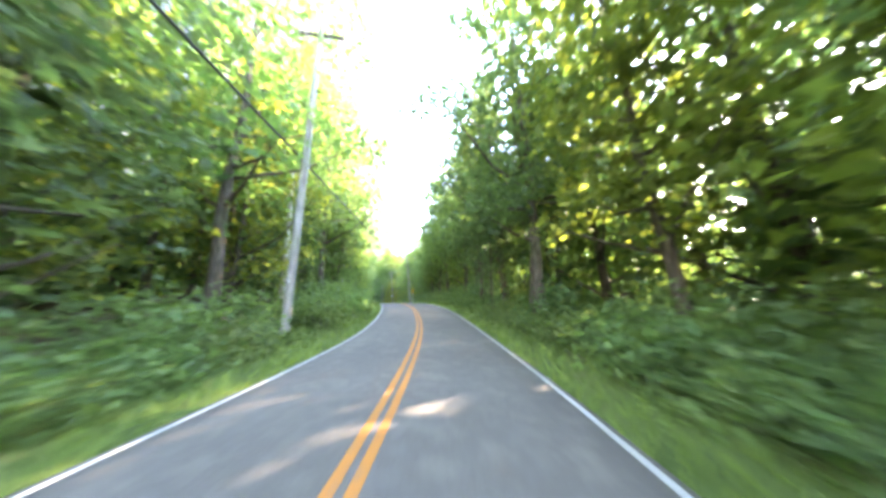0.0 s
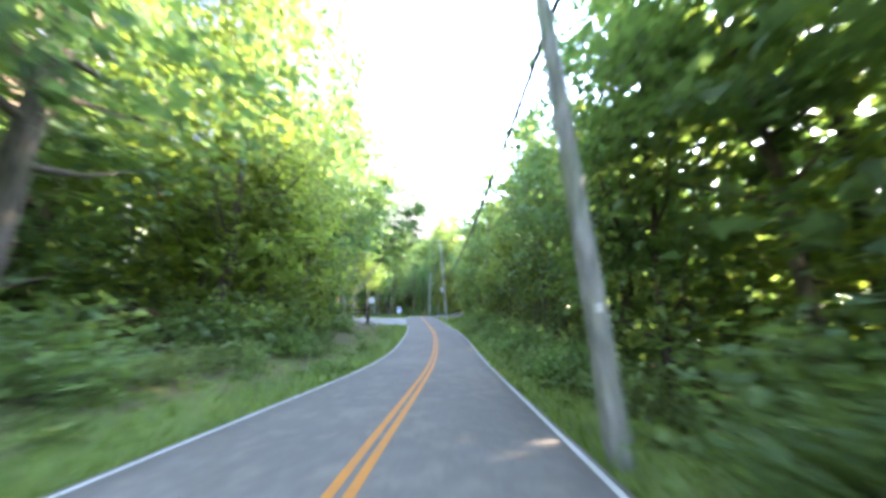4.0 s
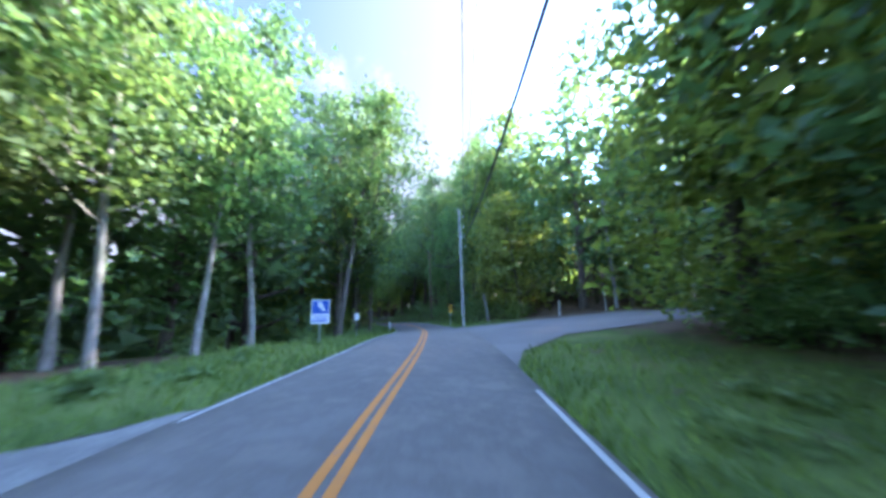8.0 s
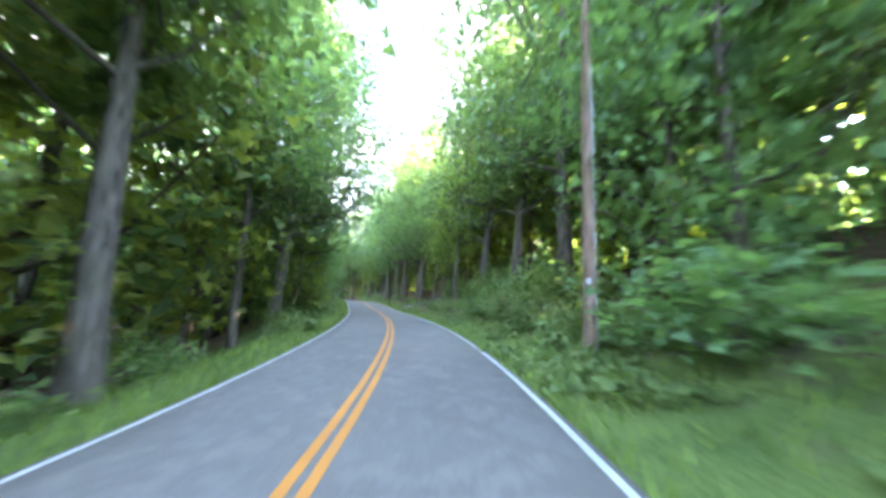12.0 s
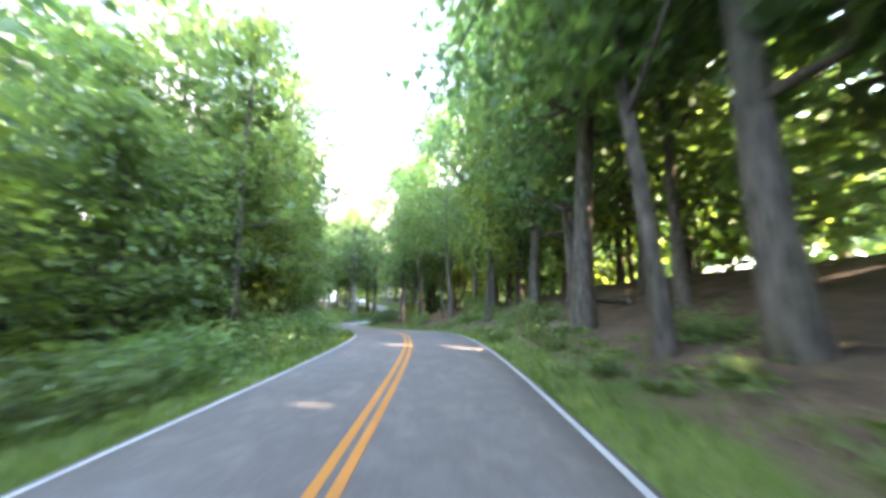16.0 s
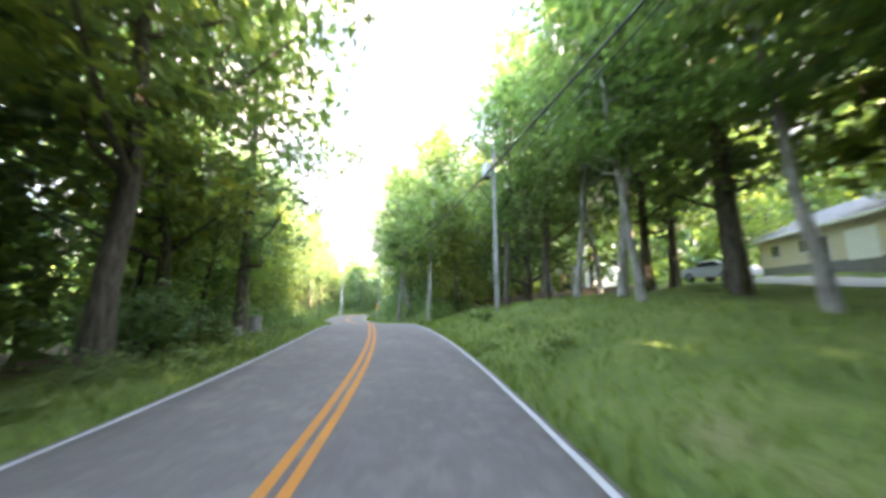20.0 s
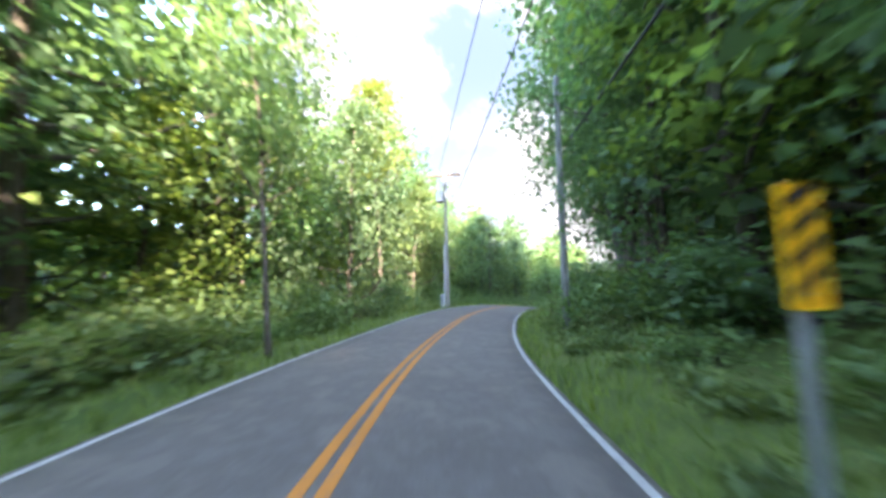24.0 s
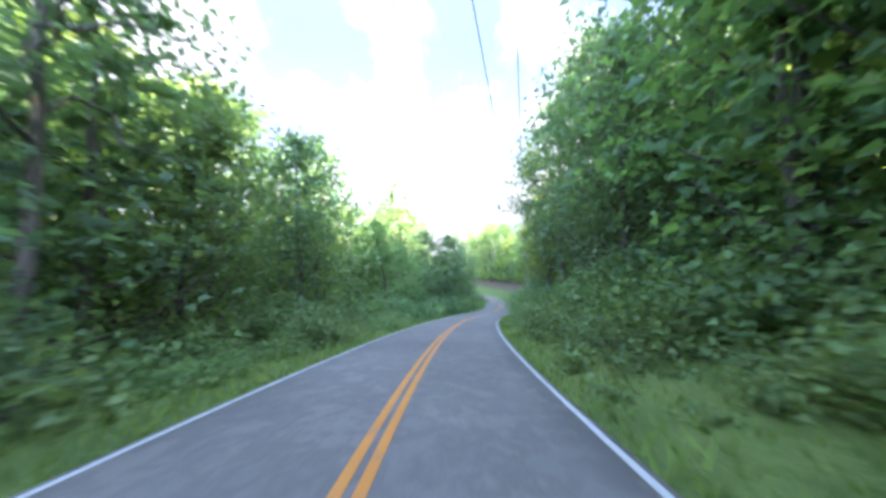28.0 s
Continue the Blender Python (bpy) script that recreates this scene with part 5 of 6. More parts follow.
c0, c1, c2 = (-6.3, 12.6, 8.6), (-6.45, 59.4, 10.9), (-16.95, 102.5, 11.4)
wire((-6.4, -30, 9.0), c0, 0.5, 0.05, CABLE)
wire(c0, c1, 0.35, 0.05, CABLE)
wire(c1, c2, 1.7, 0.05, CABLE)
wire(c2, t3[1] - Vector((0, 0, 1.2)), 0.7, 0.05, CABLE)
wire(t2[0] - Vector((0, 0, 1.0)), t3b[0], 0.8, 0.03, CABLE)
for k in (1, 2, 3):
    wire(t2[k], t3[k], 0.6, 0.018)
wire(t1[0], t2[1], 0.8, 0.018)
wire(t1[0] - Vector((0, 0, 0.4)), t2[2], 0.8, 0.018)
wire(t2[3], t3b[1], 0.6, 0.018)
wire(t3[3] - Vector((0, 0, 1)), t4[0] - Vector((0, 0, 1.2)), 0.8, 0.04, CABLE)
wire(t4[0], (-60, 182, 16.0), 0.8, 0.03)
wire((-60, 182, 16.0), t5[0], 0.8, 0.04, "black overhead power line along the road")
wire(t5[1], t6[0], 0.6, 0.02)
wire(t5[2], t6[0] - Vector((0, 0, 1.2)), 0.7, 0.03, CABLE)
wire(t5[0] - Vector((0, 0, 2.0)), t7[0] - Vector((0, 0, 2.0)), 1.0, 0.045, CABLE)
wire(t6[0], t7[0], 0.6, 0.02)
wire(t6[0], t8[1], 0.5, 0.018)
wire(t6[0] - Vector((0, 0, 0.8)), t8[2] - Vector((0, 0, 1.2)), 0.6, 0.022)
wire(t8[0], t9[0], 1.0, 0.015)
wire(t8[3], t9[1], 1.0, 0.015)
# guy wire with its yellow guard
gx, gy = -13.6, 105.0
guy = thing("guy_wire", g3(gx, gy), "steel guy wire with a yellow plastic guard", "guy wire")
gtop = Vector((-17.2, 102.4, gz(-16.3, 102.6) + 9.5)) - Vector(g3(gx, gy))
part("cable", tube_bm((0, 0, -0.1), gtop, 0.008, 0.008, 6), M_STEEL, guy)
part("guard", tube_bm(gtop * 0.03, gtop * 0.30, 0.045, 0.045, 10), simple_mat("guard_yellow_green", (0.55, 0.55, 0.06), 0.5, 0, 0.08), guy, "yellow plastic guard")


# ---- road signs and posts ----
def object_marker(x, y, yaw, foot, top, label):
    ob = thing("warning_sign", g3(x, y), label, "road sign", "striped warning signs", yaw)
    h = 0.82
    z0 = top - h
    part("post", tube_bm((0, 0.045, -0.3), (0, 0.045, top - 0.05), 0.042, 0.042, 10), M_STEEL, ob, "galvanised steel post")
    panel = part("panel", box_bm(0.31, 0.006, h, (0, 0, z0 + h / 2), 0.02), M_SIGN_Y, ob, "yellow reflective panel")
    for k in range(4):
        bm = bmesh.new()
        lo = z0 + 0.03 + k * 0.19
        hi = lo + 0.09
        pts = []
        for za, xs in ((lo, (-0.153, 0.153)), (hi, (0.153, -0.153))):
            for px in xs:
                pz = za + (px + 0.153) * 0.62
                if pz > top - 0.003:
                    px, pz = px - (pz - top + 0.003) / 0.62, top - 0.003
                pts.append((px, pz))
        if pts[2][0] < pts[1][0] - 0.001:
            pts.insert(2, (0.153 if lo + 0.19 < top - 0.003 else pts[1][0], top - 0.003))
        n = len(pts)
        vs = [bm.verts.new((px, -0.0045, pz)) for px, pz in pts] + [bm.verts.new((px, -0.0075, pz)) for px, pz in pts]
        bm.faces.new(vs[n - 1::-1])
        bm.faces.new(vs[n:])
        for a in range(n):
            bm.faces.new((vs[a], vs[(a + 1) % n], vs[n + (a + 1) % n], vs[n + a]))
        bmesh.ops.recalc_face_normals(bm, faces=bm.faces)
        part("stripe", bm, M_BLACK, panel)
    for z in (z0 + 0.1, top - 0.1):
        part("bolt", tube_bm((0, -0.012, z), (0, -0.003, z), 0.012, 0.012, 6), M_STEEL, panel)
    return ob


object_marker(-5.6, 56.4, 12, 0, 6.95 - gz(-5.6, 56.4), "yellow and black striped warning sign by a pole")
object_marker(-28.6, 136.4, 22, 0, 6.95 - gz(-28.6, 136.4), "yellow and black striped warning sign at a bend")
object_marker(-159.4, 181.8, 134, 0, 1.37 - gz(-159.4, 181.8), "yellow and black striped warning sign in weeds")
e = beside(33.6, 3.6)
object_marker(*e, 78, 0, 2.2, "distant yellow and black striped warning sign")


def flat_poly(n, r, thick, z, rot, mat, name, parent, y=0.0, label=""):
    bm = bmesh.new()
    ring = [(r * math.cos(rot + 2 * math.pi * k / n), r * math.sin(rot + 2 * math.pi * k / n)) for k in range(n)]
    a = [bm.verts.new((px, y, z + pz)) for px, pz in ring]
    c = [bm.verts.new((px, y - thick, z + pz)) for px, pz in ring]
    bm.faces.new(a)
    bm.faces.new(c[::-1])
    for k in range(n):
        bm.faces.new((a[k], c[k], c[(k + 1) % n], a[(k + 1) % n]))
    bmesh.ops.recalc_face_normals(bm, faces=bm.faces)
    return part(name, bm, mat, parent, label)


st = thing("stop_sign", g3(-24.0, 92.0), "octagonal road sign seen from its bare grey back", "road sign", "", 20)
part("post", tube_bm((0, 0.0, -0.3), (0, 0.0, 2.75), 0.032, 0.032, 10), M_STEEL, st)
flat_poly(8, 0.41, 0.005, 7.1 - gz(-24.0, 92.0), math.pi / 8, M_SIGN_BACK, "plate", st, 0.04, "bare aluminium back")
ds = thing("curve_sign", g3(-30.7, 100.5), "yellow diamond warning sign on a steel post", "road sign", "", 131)
part("post", tube_bm((0, 0.04, -0.3), (0, 0.04, 2.6), 0.032, 0.032, 10), M_STEEL, ds)
pl = flat_poly(4, 0.5, 0.005, 2.3, 0.0, M_SIGN_Y, "plate", ds, 0.0)
part("arrow_shaft", box_bm(0.05, 0.003, 0.34, (0, -0.008, 2.25)), M_BLACK, pl)
bs = thing("blue_sign", g3(-28.6, 116.0), "blue and white information sign on a steel post", "road sign", "", 25)
ht = 6.86 - gz(-28.6, 116.0)
part("post", tube_bm((0, 0.035, -0.3), (0, 0.035, ht - 0.1), 0.035, 0.035, 10), M_STEEL, bs)
pl = part("panel", box_bm(0.76, 0.006, 1.02, (0, 0, ht - 0.51), 0.02), M_SIGN_W, bs, "pale panel with rounded corners")
fld = part("blue_field", box_bm(0.68, 0.003, 0.56, (0, -0.005, ht - 0.33)), M_SIGN_B, pl, "blue field in the upper half")
bm = bmesh.new()
vs = [bm.verts.new((px, -0.0075, ht - 0.33 + pz)) for px, pz in ((-0.1, 0.22), (0.03, 0.24), (0.1, 0.1), (0.22, -0.16), (0.14, -0.2), (0.0, -0.04), (-0.12, 0.04))]
bm.faces.new(vs)
part("emblem", bm, M_SIGN_W, fld, "plain white emblem")
for k, (h, w) in enumerate(((0.03, 0.6), (0.03, 0.56), (0.06, 0.66))):
    part("text_bar", box_bm(w, 0.003, h, (0, -0.005, ht - 0.72 - 0.095 * k)), M_SIGN_B, pl)
ws = thing("road_sign", g3(*beside(10.0, -4.4)), "small white rectangular sign on a thin post", "road sign", "", 20)
part("post", tube_bm((0, 0.03, -0.3), (0, 0.03, 1.5), 0.025, 0.025, 8), M_STEEL, ws)
part("plate", box_bm(0.3, 0.005, 0.45, (0, 0, 1.3), 0.01), M_SIGN_W, ws)
pk = thing("park_sign", g3(-23.0, 86.6), "dark brown timber sign frame with two boards", "wooden sign", "", -9)
for dx in (-1.15, 1.15):
    part("post", box_bm(0.2, 0.2, 2.1, (dx, 0, 0.72), 0.02), M_DARKWOOD, pk)
    part("post_cap", box_bm(0.24, 0.24, 0.06, (dx, 0, 1.79), 0.01), M_DARKWOOD, pk)
for z in (0.95, 1.35):
    part("board", box_bm(2.1, 0.06, 0.2, (0, 0, z), 0.01), M_DARKWOOD, pk)


def marker_post(x, y, h, label, lean=(0, 0), wide=0.1, mat=None, name="marker_post"):
    ob = thing(name, g3(x, y), label, "post")
    bm = box_bm(wide, 0.03, h + 0.25, (0, 0, h / 2 - 0.12), 0.008)
    bm.transform(Matrix.Rotation(radians(lean[1]), 4, "Y") @ Matrix.Rotation(radians(lean[0]), 4, "X"))
    part("blade", bm, mat or M_SIGN_BACK, ob)
    bm = box_bm(wide * 0.75, 0.004, 0.12, (0, -0.019, h - 0.14), 0.002)
    bm.transform(Matrix.Rotation(radians(lean[1]), 4, "Y") @ Matrix.Rotation(radians(lean[0]), 4, "X"))
    part("reflector", bm, M_SIGN_W, ob)
    ob.rotation_euler = (0, 0, radians(24))
    return ob


marker_post(-35.5, 136.2, 1.05, "flat grey roadside marker post in grass", (0, 0), 0.17)
marker_post(-14.1, 134.8, 1.7, "thin grey post beside the side road")
marker_post(-18.0, 133.8, 1.3, "thin pale post on a grass bank", (0, 4))
stub = thing("leaning_post", g3(-24.4, 135.2), "short weathered wooden post leaning over grass", "post")
v, f = tube_np([(0, 0, -0.3), (-0.18, 0.1, 1.3), (-0.42, 0.15, 2.7)], [0.11, 0.10, 0.085], 10)
o = new("shaft", mesh_np("shaft", v, f, M_POLE, True))
o.parent = stub
part("shaft_end", tube_bm((-0.42, 0.15, 2.69), (-0.425, 0.15, 2.72), 0.085, 0.08, 10), M_POLE, stub)
MAIL = (-121.05, 190.15)
k = near_road([MAIL])[0][0]
mb = thing("mailbox", g3(*MAIL), "black metal mailbox bracketed on a tall white post", "mailbox", "", math.degrees(math.atan2(RR[k, 1], RR[k, 0])))
part("post", box_bm(0.11, 0.11, 1.9, (0, 0, 0.6), 0.012), M_TRIM, mb, "white painted post")
part("post_cap", box_bm(0.16, 0.16, 0.05, (0, 0, 1.575), 0.015), M_TRIM, mb)
part("arm", box_bm(0.62, 0.09, 0.08, (0.36, 0, 0.92), 0.008), M_TRIM, mb)
v, f = tube_np([(0.05, 0, 0.45), (0.1, 0, 0.66), (0.22, 0, 0.81), (0.42, 0, 0.885)], [0.04, 0.04, 0.04, 0.035], 8)
o = new("brace", mesh_np("brace", v, f, M_TRIM, True))
o.parent = mb
bm = tube_bm((0.1, 0, 1.12), (0.66, 0, 1.12), 0.1, 0.1, 16)
box_bm(0.56, 0.2, 0.15, (0.38, 0, 1.045), 0.0, bm)
part("box_body", bm, M_BLACK, mb)
part("flag", box_bm(0.05, 0.012, 0.16, (0.25, 0.112, 1.2)), simple_mat("flag_orange", (0.5, 0.12, 0.03), 0.5), mb)

# seam where the side road meets the main road
tagged(strip("asphalt_joint", station(8.75), station(10.7), 2.585, 2.605, 0.005, simple_mat("tar_seal", (0.07, 0.068, 0.066), 0.7)), "dark tarred joint between main and side road", "road joint", "", "structure")


# ---- fallen log, stump and stones ----
def log(points, r0, r1, label, mat):
    p = [Vector((*beside(t, d), 0)) for t, d in points]
    p = [Vector((q.x, q.y, gz(q.x, q.y) + r0 * 0.7)) for q in p]
    ob = thing("fallen_log", p[0], label, "log")
    fine = [p[0].lerp(p[1], k / 4) if k < 4 else p[1].lerp(p[-1], (k - 4) / 4) for k in range(9)]
    v, f = tube_np([tuple(q - p[0]) for q in fine], list(np.linspace(r0, r1, 9)), 12)
    o = new("stem", mesh_np("stem", v, f, mat, True))
    o.parent = ob
    d = (fine[1] - fine[0]).normalized()
    part("cut_end", tube_bm(-d * 0.015, d * 0.01, r0 * 0.96, r0 * 0.99, 12), M_BARK_PALE, ob, "pale cut end")
    for k, (a, up) in enumerate(((3, 0.9), (5, 0.6), (6, 1.1))):
        q = fine[a] - p[0]
        part("branch_stub", tube_bm(q, q + Vector((0.3 * (-1) ** k, 0.2, up)), r1 * 0.6, r1 * 0.2, 7), mat, ob)


log([(15.0, 4.3), (15.06, 6.2), (15.12, 9.6)], 0.16, 0.09, "pale fallen log lying on a leaf-strewn bank", M_BARK_PALE)
log([(16.9, 9.5), (17.2, 10.5), (17.7, 11.0)], 0.12, 0.07, "long fallen branch lying on a leafy bank", M_BARK)
log([(15.3, 8.5), (15.5, 9.2), (15.9, 9.6)], 0.10, 0.06, "thin fallen branch on the wooded bank", M_BARK)


def stump(x, y, r, h, label):
    ob = thing("tree_stump", g3(x, y), label, "tree stump")
    rng = np.random.default_rng(int(abs(x) * 10))
    v, f = tube_np([(0, 0, -0.3), (0, 0, 0.1), (0.02, 0, h * 0.5), (0.03, 0.02, h)], [r * 1.5, r * 1.3, r, r * 0.95], 14)
    v = v + rng.normal(0, r * 0.06, v.shape)
    o = new("bole", mesh_np("bole", v, f, M_BARK_PALE, True))
    o.parent = ob
    part("cut_face", tube_bm((0.03, 0.02, h - 0.04), (0.03, 0.02, h + 0.01), r * 0.95, r * 0.9, 14), M_BARK_PALE, ob)


stump(-136.2, 184.6, 0.26, 0.75, "pale orange-brown tree stump catching sunlight")
stump(-135.6, 184.2, 0.2, 0.4, "low pale broken tree stump")


def rock(x, y, sx, sy, sz, seed, label="rough grey edging stone beside a driveway", group="edging stones", rz=0.0):
    bm = bmesh.new()
    bmesh.ops.create_icosphere(bm, subdivisions=3, radius=1.0)
    for q in bm.verts:
        n = noise.noise(q.co * 1.4 + Vector((seed, 0, 0)))
        c = q.co * (1 + 0.35 * n + 0.1 * noise.noise(q.co * 4 + Vector((seed, 3, 0))))
        q.co = Vector((max(-0.8, min(0.8, c.x)) * sx, max(-0.8, min(0.8, c.y)) * sy, max(-0.6, min(0.65, c.z)) * sz))
    me = bpy.data.meshes.new("stone")
    bm.to_mesh(me)
    bm.free()
    me.materials.append(M_STONE)
    ob = new("stone", me)
    ob.matrix_basis = pose(*g3(x, y, sz * 0.3), 0, 0, rz)
    return tagged(ob, label, "stone", group)


for k in range(5):
    rock(-120.35 - 0.1 * k, 200.0 + 1.0 * k, 0.5, 0.36, 0.22, 13.0 + k, rz=85 + 20 * RNG.uniform(-1, 1))
for x, y, w in ((-116.1, 201.5, 0.34), (-115.6, 200.9, 0.28)):
    rock(x, y, w, w * 0.75, 0.22, 3.0 + w, rz=70 + 30 * RNG.uniform(-1, 1))
for k in range(7):
    x, y = beside(6.3 + 0.08 * k, -5.6 - 0.8 * RNG.uniform(0, 2))
    rock(x, y, RNG.uniform(0.2, 0.4), RNG.uniform(0.2, 0.35), 0.18, 23.0 + k, "flat pale stone half sunk in a grassy bank", "bank stones", RNG.uniform(0, 180))
x, y = beside(15.05, 3.9)
rock(x, y, 0.3, 0.25, 0.2, 41.0, "small grey stone at the road edge", "bank stones")

# clipped bushes round the driveway
for x, y, sc in ((-115.2, 202.7, 0.78), (-114.0, 203.3, 0.82), (-115.5, 204.6, 0.78), (-113.2, 202.6, 0.75), (-113.4, 205.6, 0.8), (-114.7, 201.6, 0.7), (-113.4, 201.2, 0.72)):
    put_bush(x, y, sc, 1, "bushes round the driveway")
for k in range(7):
    put_bush(-121.5 - 0.1 * k, 199.9 + 1.35 * k, 0.5 + 0.02 * k, 1, "low hedge along the driveway")


# ---- houses beyond the lawn ----
def window(parent, x, y, z, w, h, name="window"):
    wob = part(name, box_bm(w, 0.05, h, (x, y, z)), M_TRIM, parent)
    part("pane", box_bm(w - 0.16, 0.02, h - 0.16, (x, y - 0.03, z)), M_GLASS, wob)
    part("sill", box_bm(w + 0.12, 0.12, 0.05, (x, y - 0.04, z - h / 2 - 0.03)), M_TRIM, wob)
    part("glazing_bar", box_bm(0.04, 0.03, h - 0.16, (x, y - 0.035, z)), M_TRIM, wob)


def house(x, y, rz, w, d, eave, ridge, wall_mat, label, garage=True):
    z = gz(x, y) + 0.1
    ob = thing("house", (x, y, z), label, "house", "", rz)
    part("wall", box_bm(w, d, eave + 1.0, (0, 0, eave / 2 - 0.5)), wall_mat, ob)
    for k in range(int(eave / 0.22)):
        part("siding_board", box_bm(w + 0.03, 0.02, 0.19, (0, -d / 2 - 0.012, 0.12 + 0.22 * k)), wall_mat, ob)
    bm = bmesh.new()
    o, t = 0.5, 0.18
    pts = [(-d / 2 - o, eave - 0.15), (0, ridge), (d / 2 + o, eave - 0.15), (d / 2 + o, eave - 0.15 + t), (0, ridge + t * 1.2), (-d / 2 - o, eave - 0.15 + t)]
    a = [bm.verts.new((-w / 2 - o, py, pz)) for py, pz in pts]
    c = [bm.verts.new((w / 2 + o, py, pz)) for py, pz in pts]
    for k in range(6):
        bm.faces.new((a[k], a[(k + 1) % 6], c[(k + 1) % 6], c[k]))
    for q in (a, c):
        bm.faces.new((q[0], q[1], q[4], q[5]))
        bm.faces.new((q[1], q[2], q[3], q[4]))
    bmesh.ops.recalc_face_normals(bm, faces=bm.faces)
    roof = part("roof", bm, M_ROOF, ob)
    part("chimney", box_bm(0.7, 0.7, 1.6, (w * 0.2, 0.4, ridge + 0.3), 0.02), M_BRICK, roof)
    for sx in (-1, 1):
        bm = bmesh.new()
        vs = [bm.verts.new((sx * (w / 2 - 0.06), py, pz)) for py, pz in ((-d / 2, eave - 0.1), (0, ridge - 0.05), (d / 2, eave - 0.1))]
        ws = [bm.verts.new((sx * (w / 2 + 0.02), py, pz)) for py, pz in ((-d / 2, eave - 0.1), (0, ridge - 0.05), (d / 2, eave - 0.1))]
        bm.faces.new(vs)
        bm.faces.new(ws)
        for k in range(3):
            bm.faces.new((vs[k], vs[(k + 1) % 3], ws[(k + 1) % 3], ws[k]))
        bmesh.ops.recalc_face_normals(bm, faces=bm.faces)
        part("gable", bm, M_TRIM, ob)
    part("fascia", box_bm(w + 1.0, 0.06, 0.2, (0, -d / 2 - 0.52, eave - 0.1)), M_TRIM, roof)
    for dx in (-0.32, -0.05):
        window(ob, w * dx, -d / 2 - 0.03, eave * 0.55, 1.3, 1.2)
    dr = part("front_door", box_bm(0.95, 0.06, 2.05, (w * 0.1, -d / 2 - 0.03, 1.03)), M_DARKWOOD, ob)
    part("door_frame", box_bm(1.15, 0.04, 2.15, (w * 0.1, -d / 2 - 0.022, 1.07)), M_TRIM, dr)
    if garage:
        gd = part("garage_door", box_bm(2.6, 0.06, 2.1, (w * 0.33, -d / 2 - 0.03, 1.05)), M_TRIM, ob)
        for k in range(4):
            part("door_panel", box_bm(2.45, 0.02, 0.46, (w * 0.33, -d / 2 - 0.07, 0.27 + 0.52 * k), 0.008), M_TRIM, gd)
    part("foundation", box_bm(w + 0.1, d + 0.1, 1.4, (0, 0, -0.6)), M_STONE, ob)


house(-151.0, 225.5, -14, 15.0, 8.0, 2.9, 5.2, M_SIDING, "low cream-sided house with a grey shingle roof behind trees")
house(-128.0, 234.0, 6, 12.0, 8.0, 2.9, 5.0, M_SIDING, "cream house glimpsed between tree trunks", False)
house(-178.0, 211.0, 22, 10.0, 7.0, 2.7, 4.8, M_TRIM, "small white house with dark windows beyond the lawn", False)


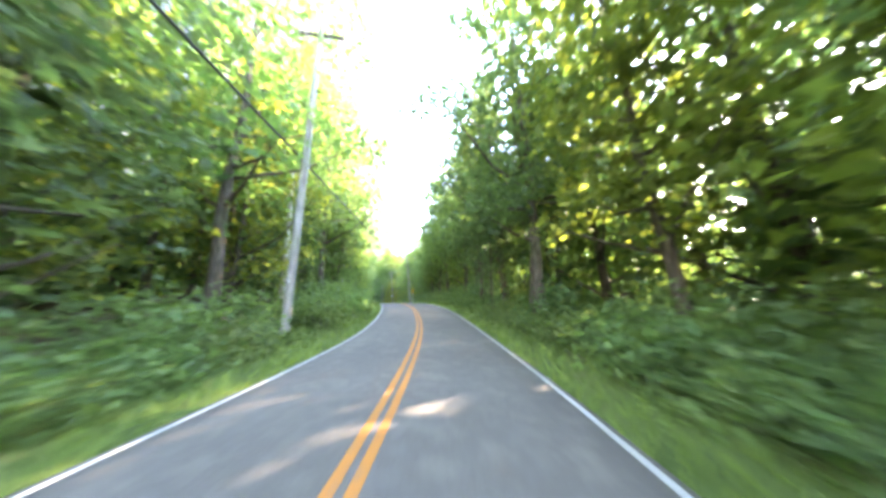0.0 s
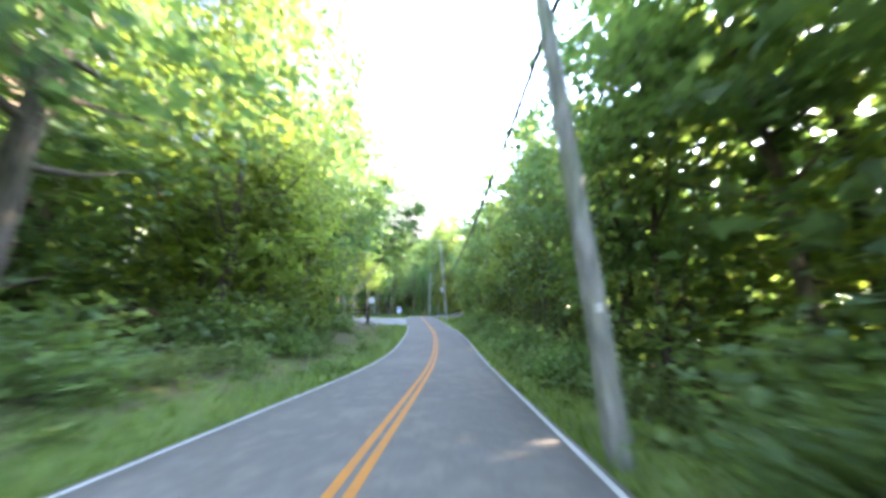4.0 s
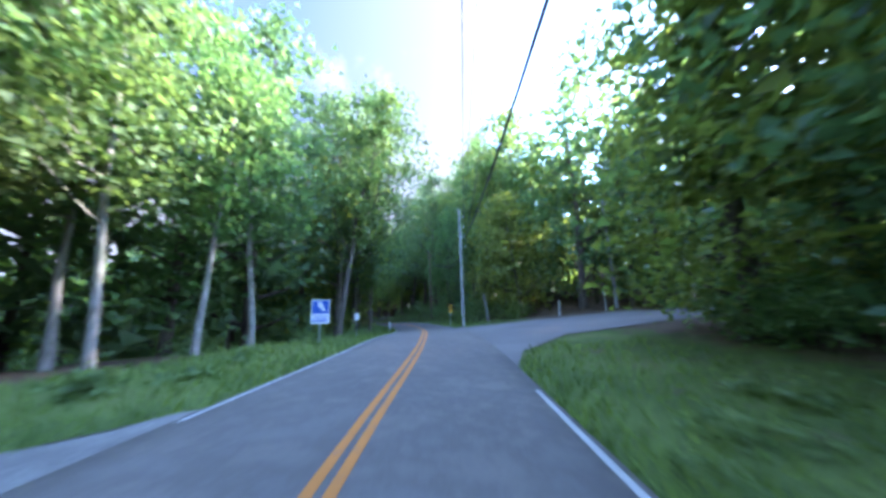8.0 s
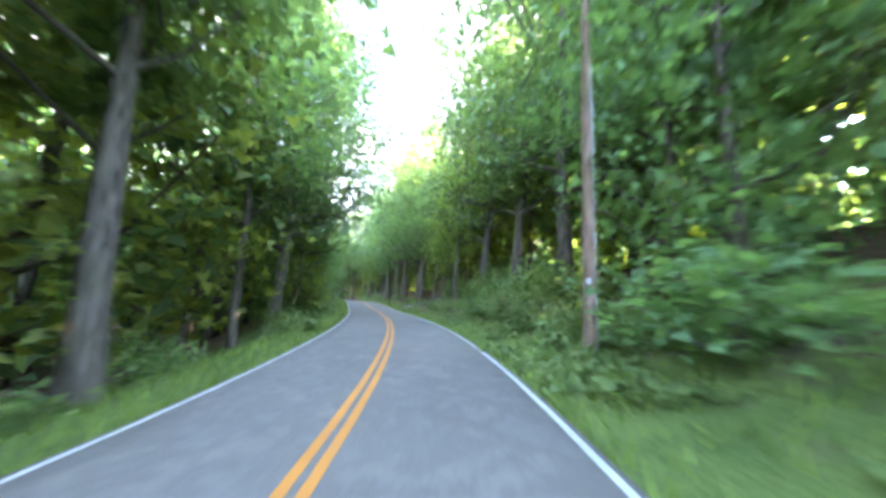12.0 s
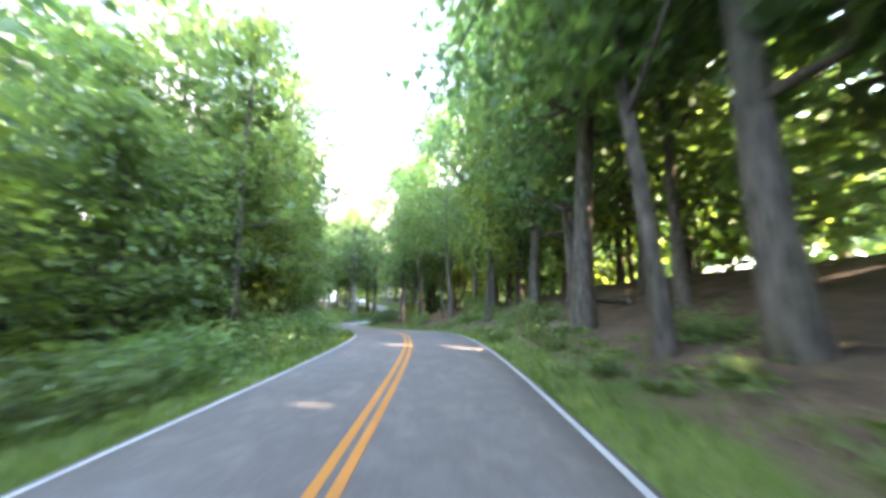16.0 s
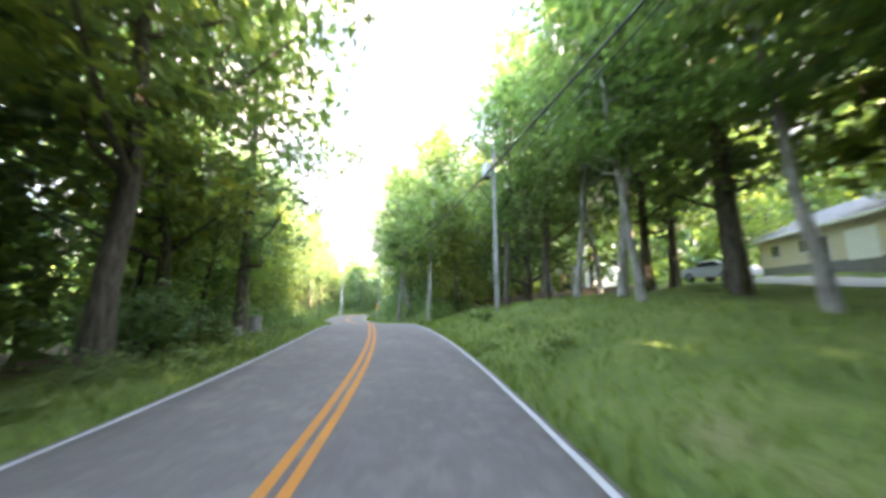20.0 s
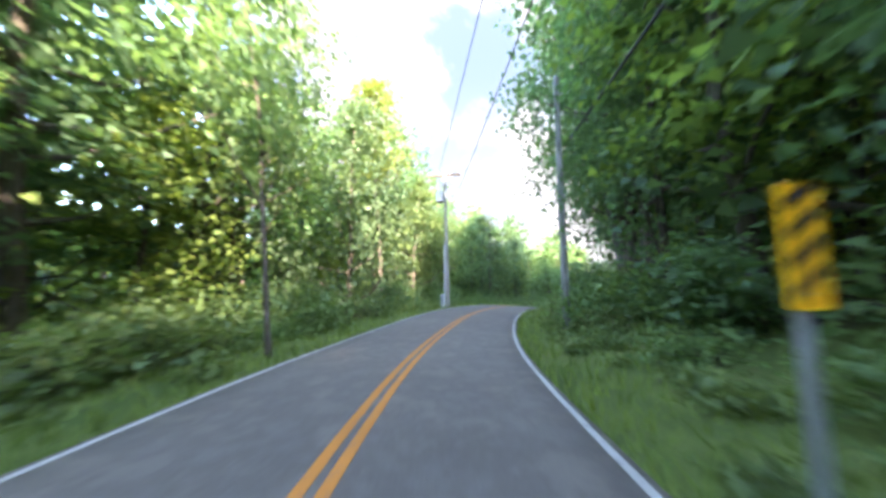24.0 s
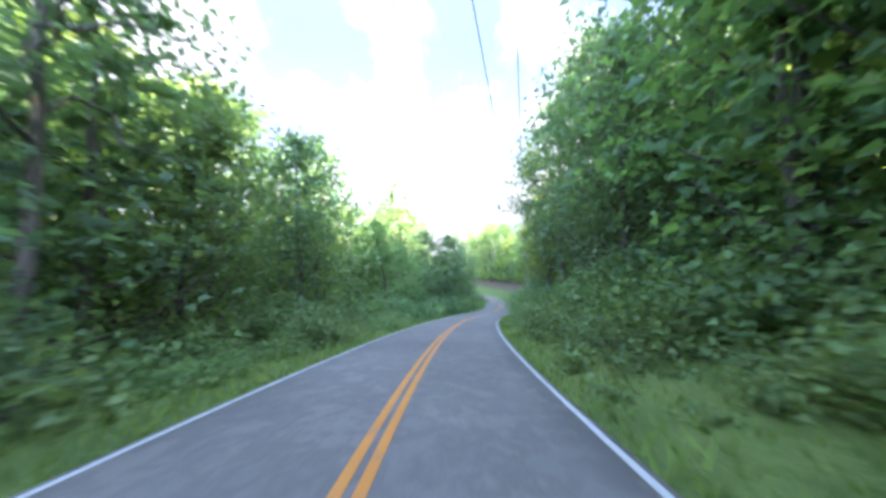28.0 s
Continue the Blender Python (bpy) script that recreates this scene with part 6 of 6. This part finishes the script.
# ---- parked cars ----
def car(x, y, rz, paint, label, dz=0.0):
    ob = thing("car", g3(x, y, dz), label, "car", "parked cars", rz)
    prof = [(-2.25, 0.35), (-2.3, 0.62), (-2.15, 0.86), (-1.75, 0.93), (-1.15, 0.98), (-0.55, 1.42), (0.7, 1.45), (1.45, 1.02), (2.1, 0.95), (2.28, 0.7), (2.25, 0.35)]
    bm = bmesh.new()
    rings = []
    for yy, k in ((-0.88, 0.93), (-0.8, 1.0), (0.8, 1.0), (0.88, 0.93)):
        rings.append([bm.verts.new((px, yy * (1.0 if pz < 1.0 else 0.82), 0.35 + (pz - 0.35) * k)) for px, pz in prof])
    n = len(prof)
    for a, c in zip(rings[:-1], rings[1:]):
        for k in range(n):
            bm.faces.new((a[k], a[(k + 1) % n], c[(k + 1) % n], c[k]))
    bm.faces.new(rings[0])
    bm.faces.new(rings[-1][::-1])
    bmesh.ops.recalc_face_normals(bm, faces=bm.faces)
    body = part("body", bm, paint, ob)
    for sy in (-1, 1):
        bm = bmesh.new()
        vs = [bm.verts.new((px, sy * yy, pz)) for px, yy, pz in ((-1.0, 0.84, 1.02), (-0.5, 0.735, 1.36), (0.62, 0.735, 1.38), (1.2, 0.83, 1.05))]
        bm.faces.new(vs)
        part("side_window", bm, M_GLASS, body)
        part("door_handle", box_bm(0.18, 0.03, 0.03, (0.1, sy * 0.885, 0.86)), M_STEEL, body)
        part("mirror", box_bm(0.12, 0.2, 0.12, (-0.75, sy * 0.95, 1.02), 0.02), paint, body)
        for wx in (-1.4, 1.4):
            tyre = part("tyre", tube_bm((wx, sy * 0.66, 0.33), (wx, sy * 0.9, 0.33), 0.33, 0.33, 24), M_BLACK, ob)
            part("rim", tube_bm((wx, sy * 0.88, 0.33), (wx, sy * 0.915, 0.33), 0.21, 0.19, 16), M_STEEL, tyre)
        part("headlight", box_bm(0.06, 0.34, 0.13, (-2.24, sy * 0.6, 0.7), 0.02), M_SIGN_W, body)
        part("tail_light", box_bm(0.06, 0.3, 0.14, (2.24, sy * 0.62, 0.76), 0.02), simple_mat("tail_red", (0.4, 0.02, 0.02), 0.3), body)
    for pts in (((-1.12, 0.7, 1.0), (-1.12, -0.7, 1.0), (-0.58, -0.62, 1.41), (-0.58, 0.62, 1.41)), ((1.43, 0.7, 1.05), (1.43, -0.7, 1.05), (0.74, -0.62, 1.44), (0.74, 0.62, 1.44))):
        bm = bmesh.new()
        vs = [bm.verts.new((px * 1.01, py, pz + 0.012)) for px, py, pz in pts]
        bm.faces.new(vs)
        part("windscreen", bm, M_GLASS, body)
    return ob


car(-147.2, 211.6, 12, M_CAR_W, "white car parked on the driveway by a house", 0.06)
car(-41.0, 103.8, 150, M_CAR_W, "white car parked below the far edge of a pull-off", 0.03)


# ---- dead tree with bare limbs ----
def dead_tree(x, y, h):
    rng = np.random.default_rng(91)
    ob = thing("dead_tree", g3(x, y), "bare dead tree with crooked grey branches", "tree")
    zz = np.linspace(-0.4, h, 9)
    tp = np.column_stack([np.cumsum(rng.normal(0, 0.12, 9)), np.cumsum(rng.normal(0, 0.12, 9)), zz])
    v, f = tube_np(tp, list(np.linspace(0.17, 0.03, 9)), 9)
    o = new("trunk", mesh_np("trunk", v, f, M_BARK, True))
    o.parent = ob
    for k in range(11):
        z = h * (0.42 + 0.05 * k)
        s = np.array([np.interp(z, zz, tp[:, 0]), np.interp(z, zz, tp[:, 1]), z])
        a = k * 2.4 + rng.normal(0, 0.3)
        pts, p, d = [s], s, np.array([math.cos(a), math.sin(a), 0.45])
        for _ in range(5):
            d = d + rng.normal(0, 0.35, 3)
            p = p + d / np.linalg.norm(d) * 0.55 * (1.2 - 0.05 * k)
            pts.append(p)
        tubes = [tube_np(pts, list(np.linspace(0.06, 0.012, 6)), 6)]
        for q in pts[2:5]:
            e = q + rng.normal(0, 0.45, 3) + np.array([0, 0, 0.3])
            tubes.append(tube_np([q, (q + e) / 2 + rng.normal(0, 0.06, 3), e], [0.02, 0.014, 0.006], 4))
        v, f = join_np(tubes)
        o = new("limb", mesh_np("limb", v, f, M_BARK, True))
        o.parent = ob


dead_tree(-193.5, 164.0, 11.5)
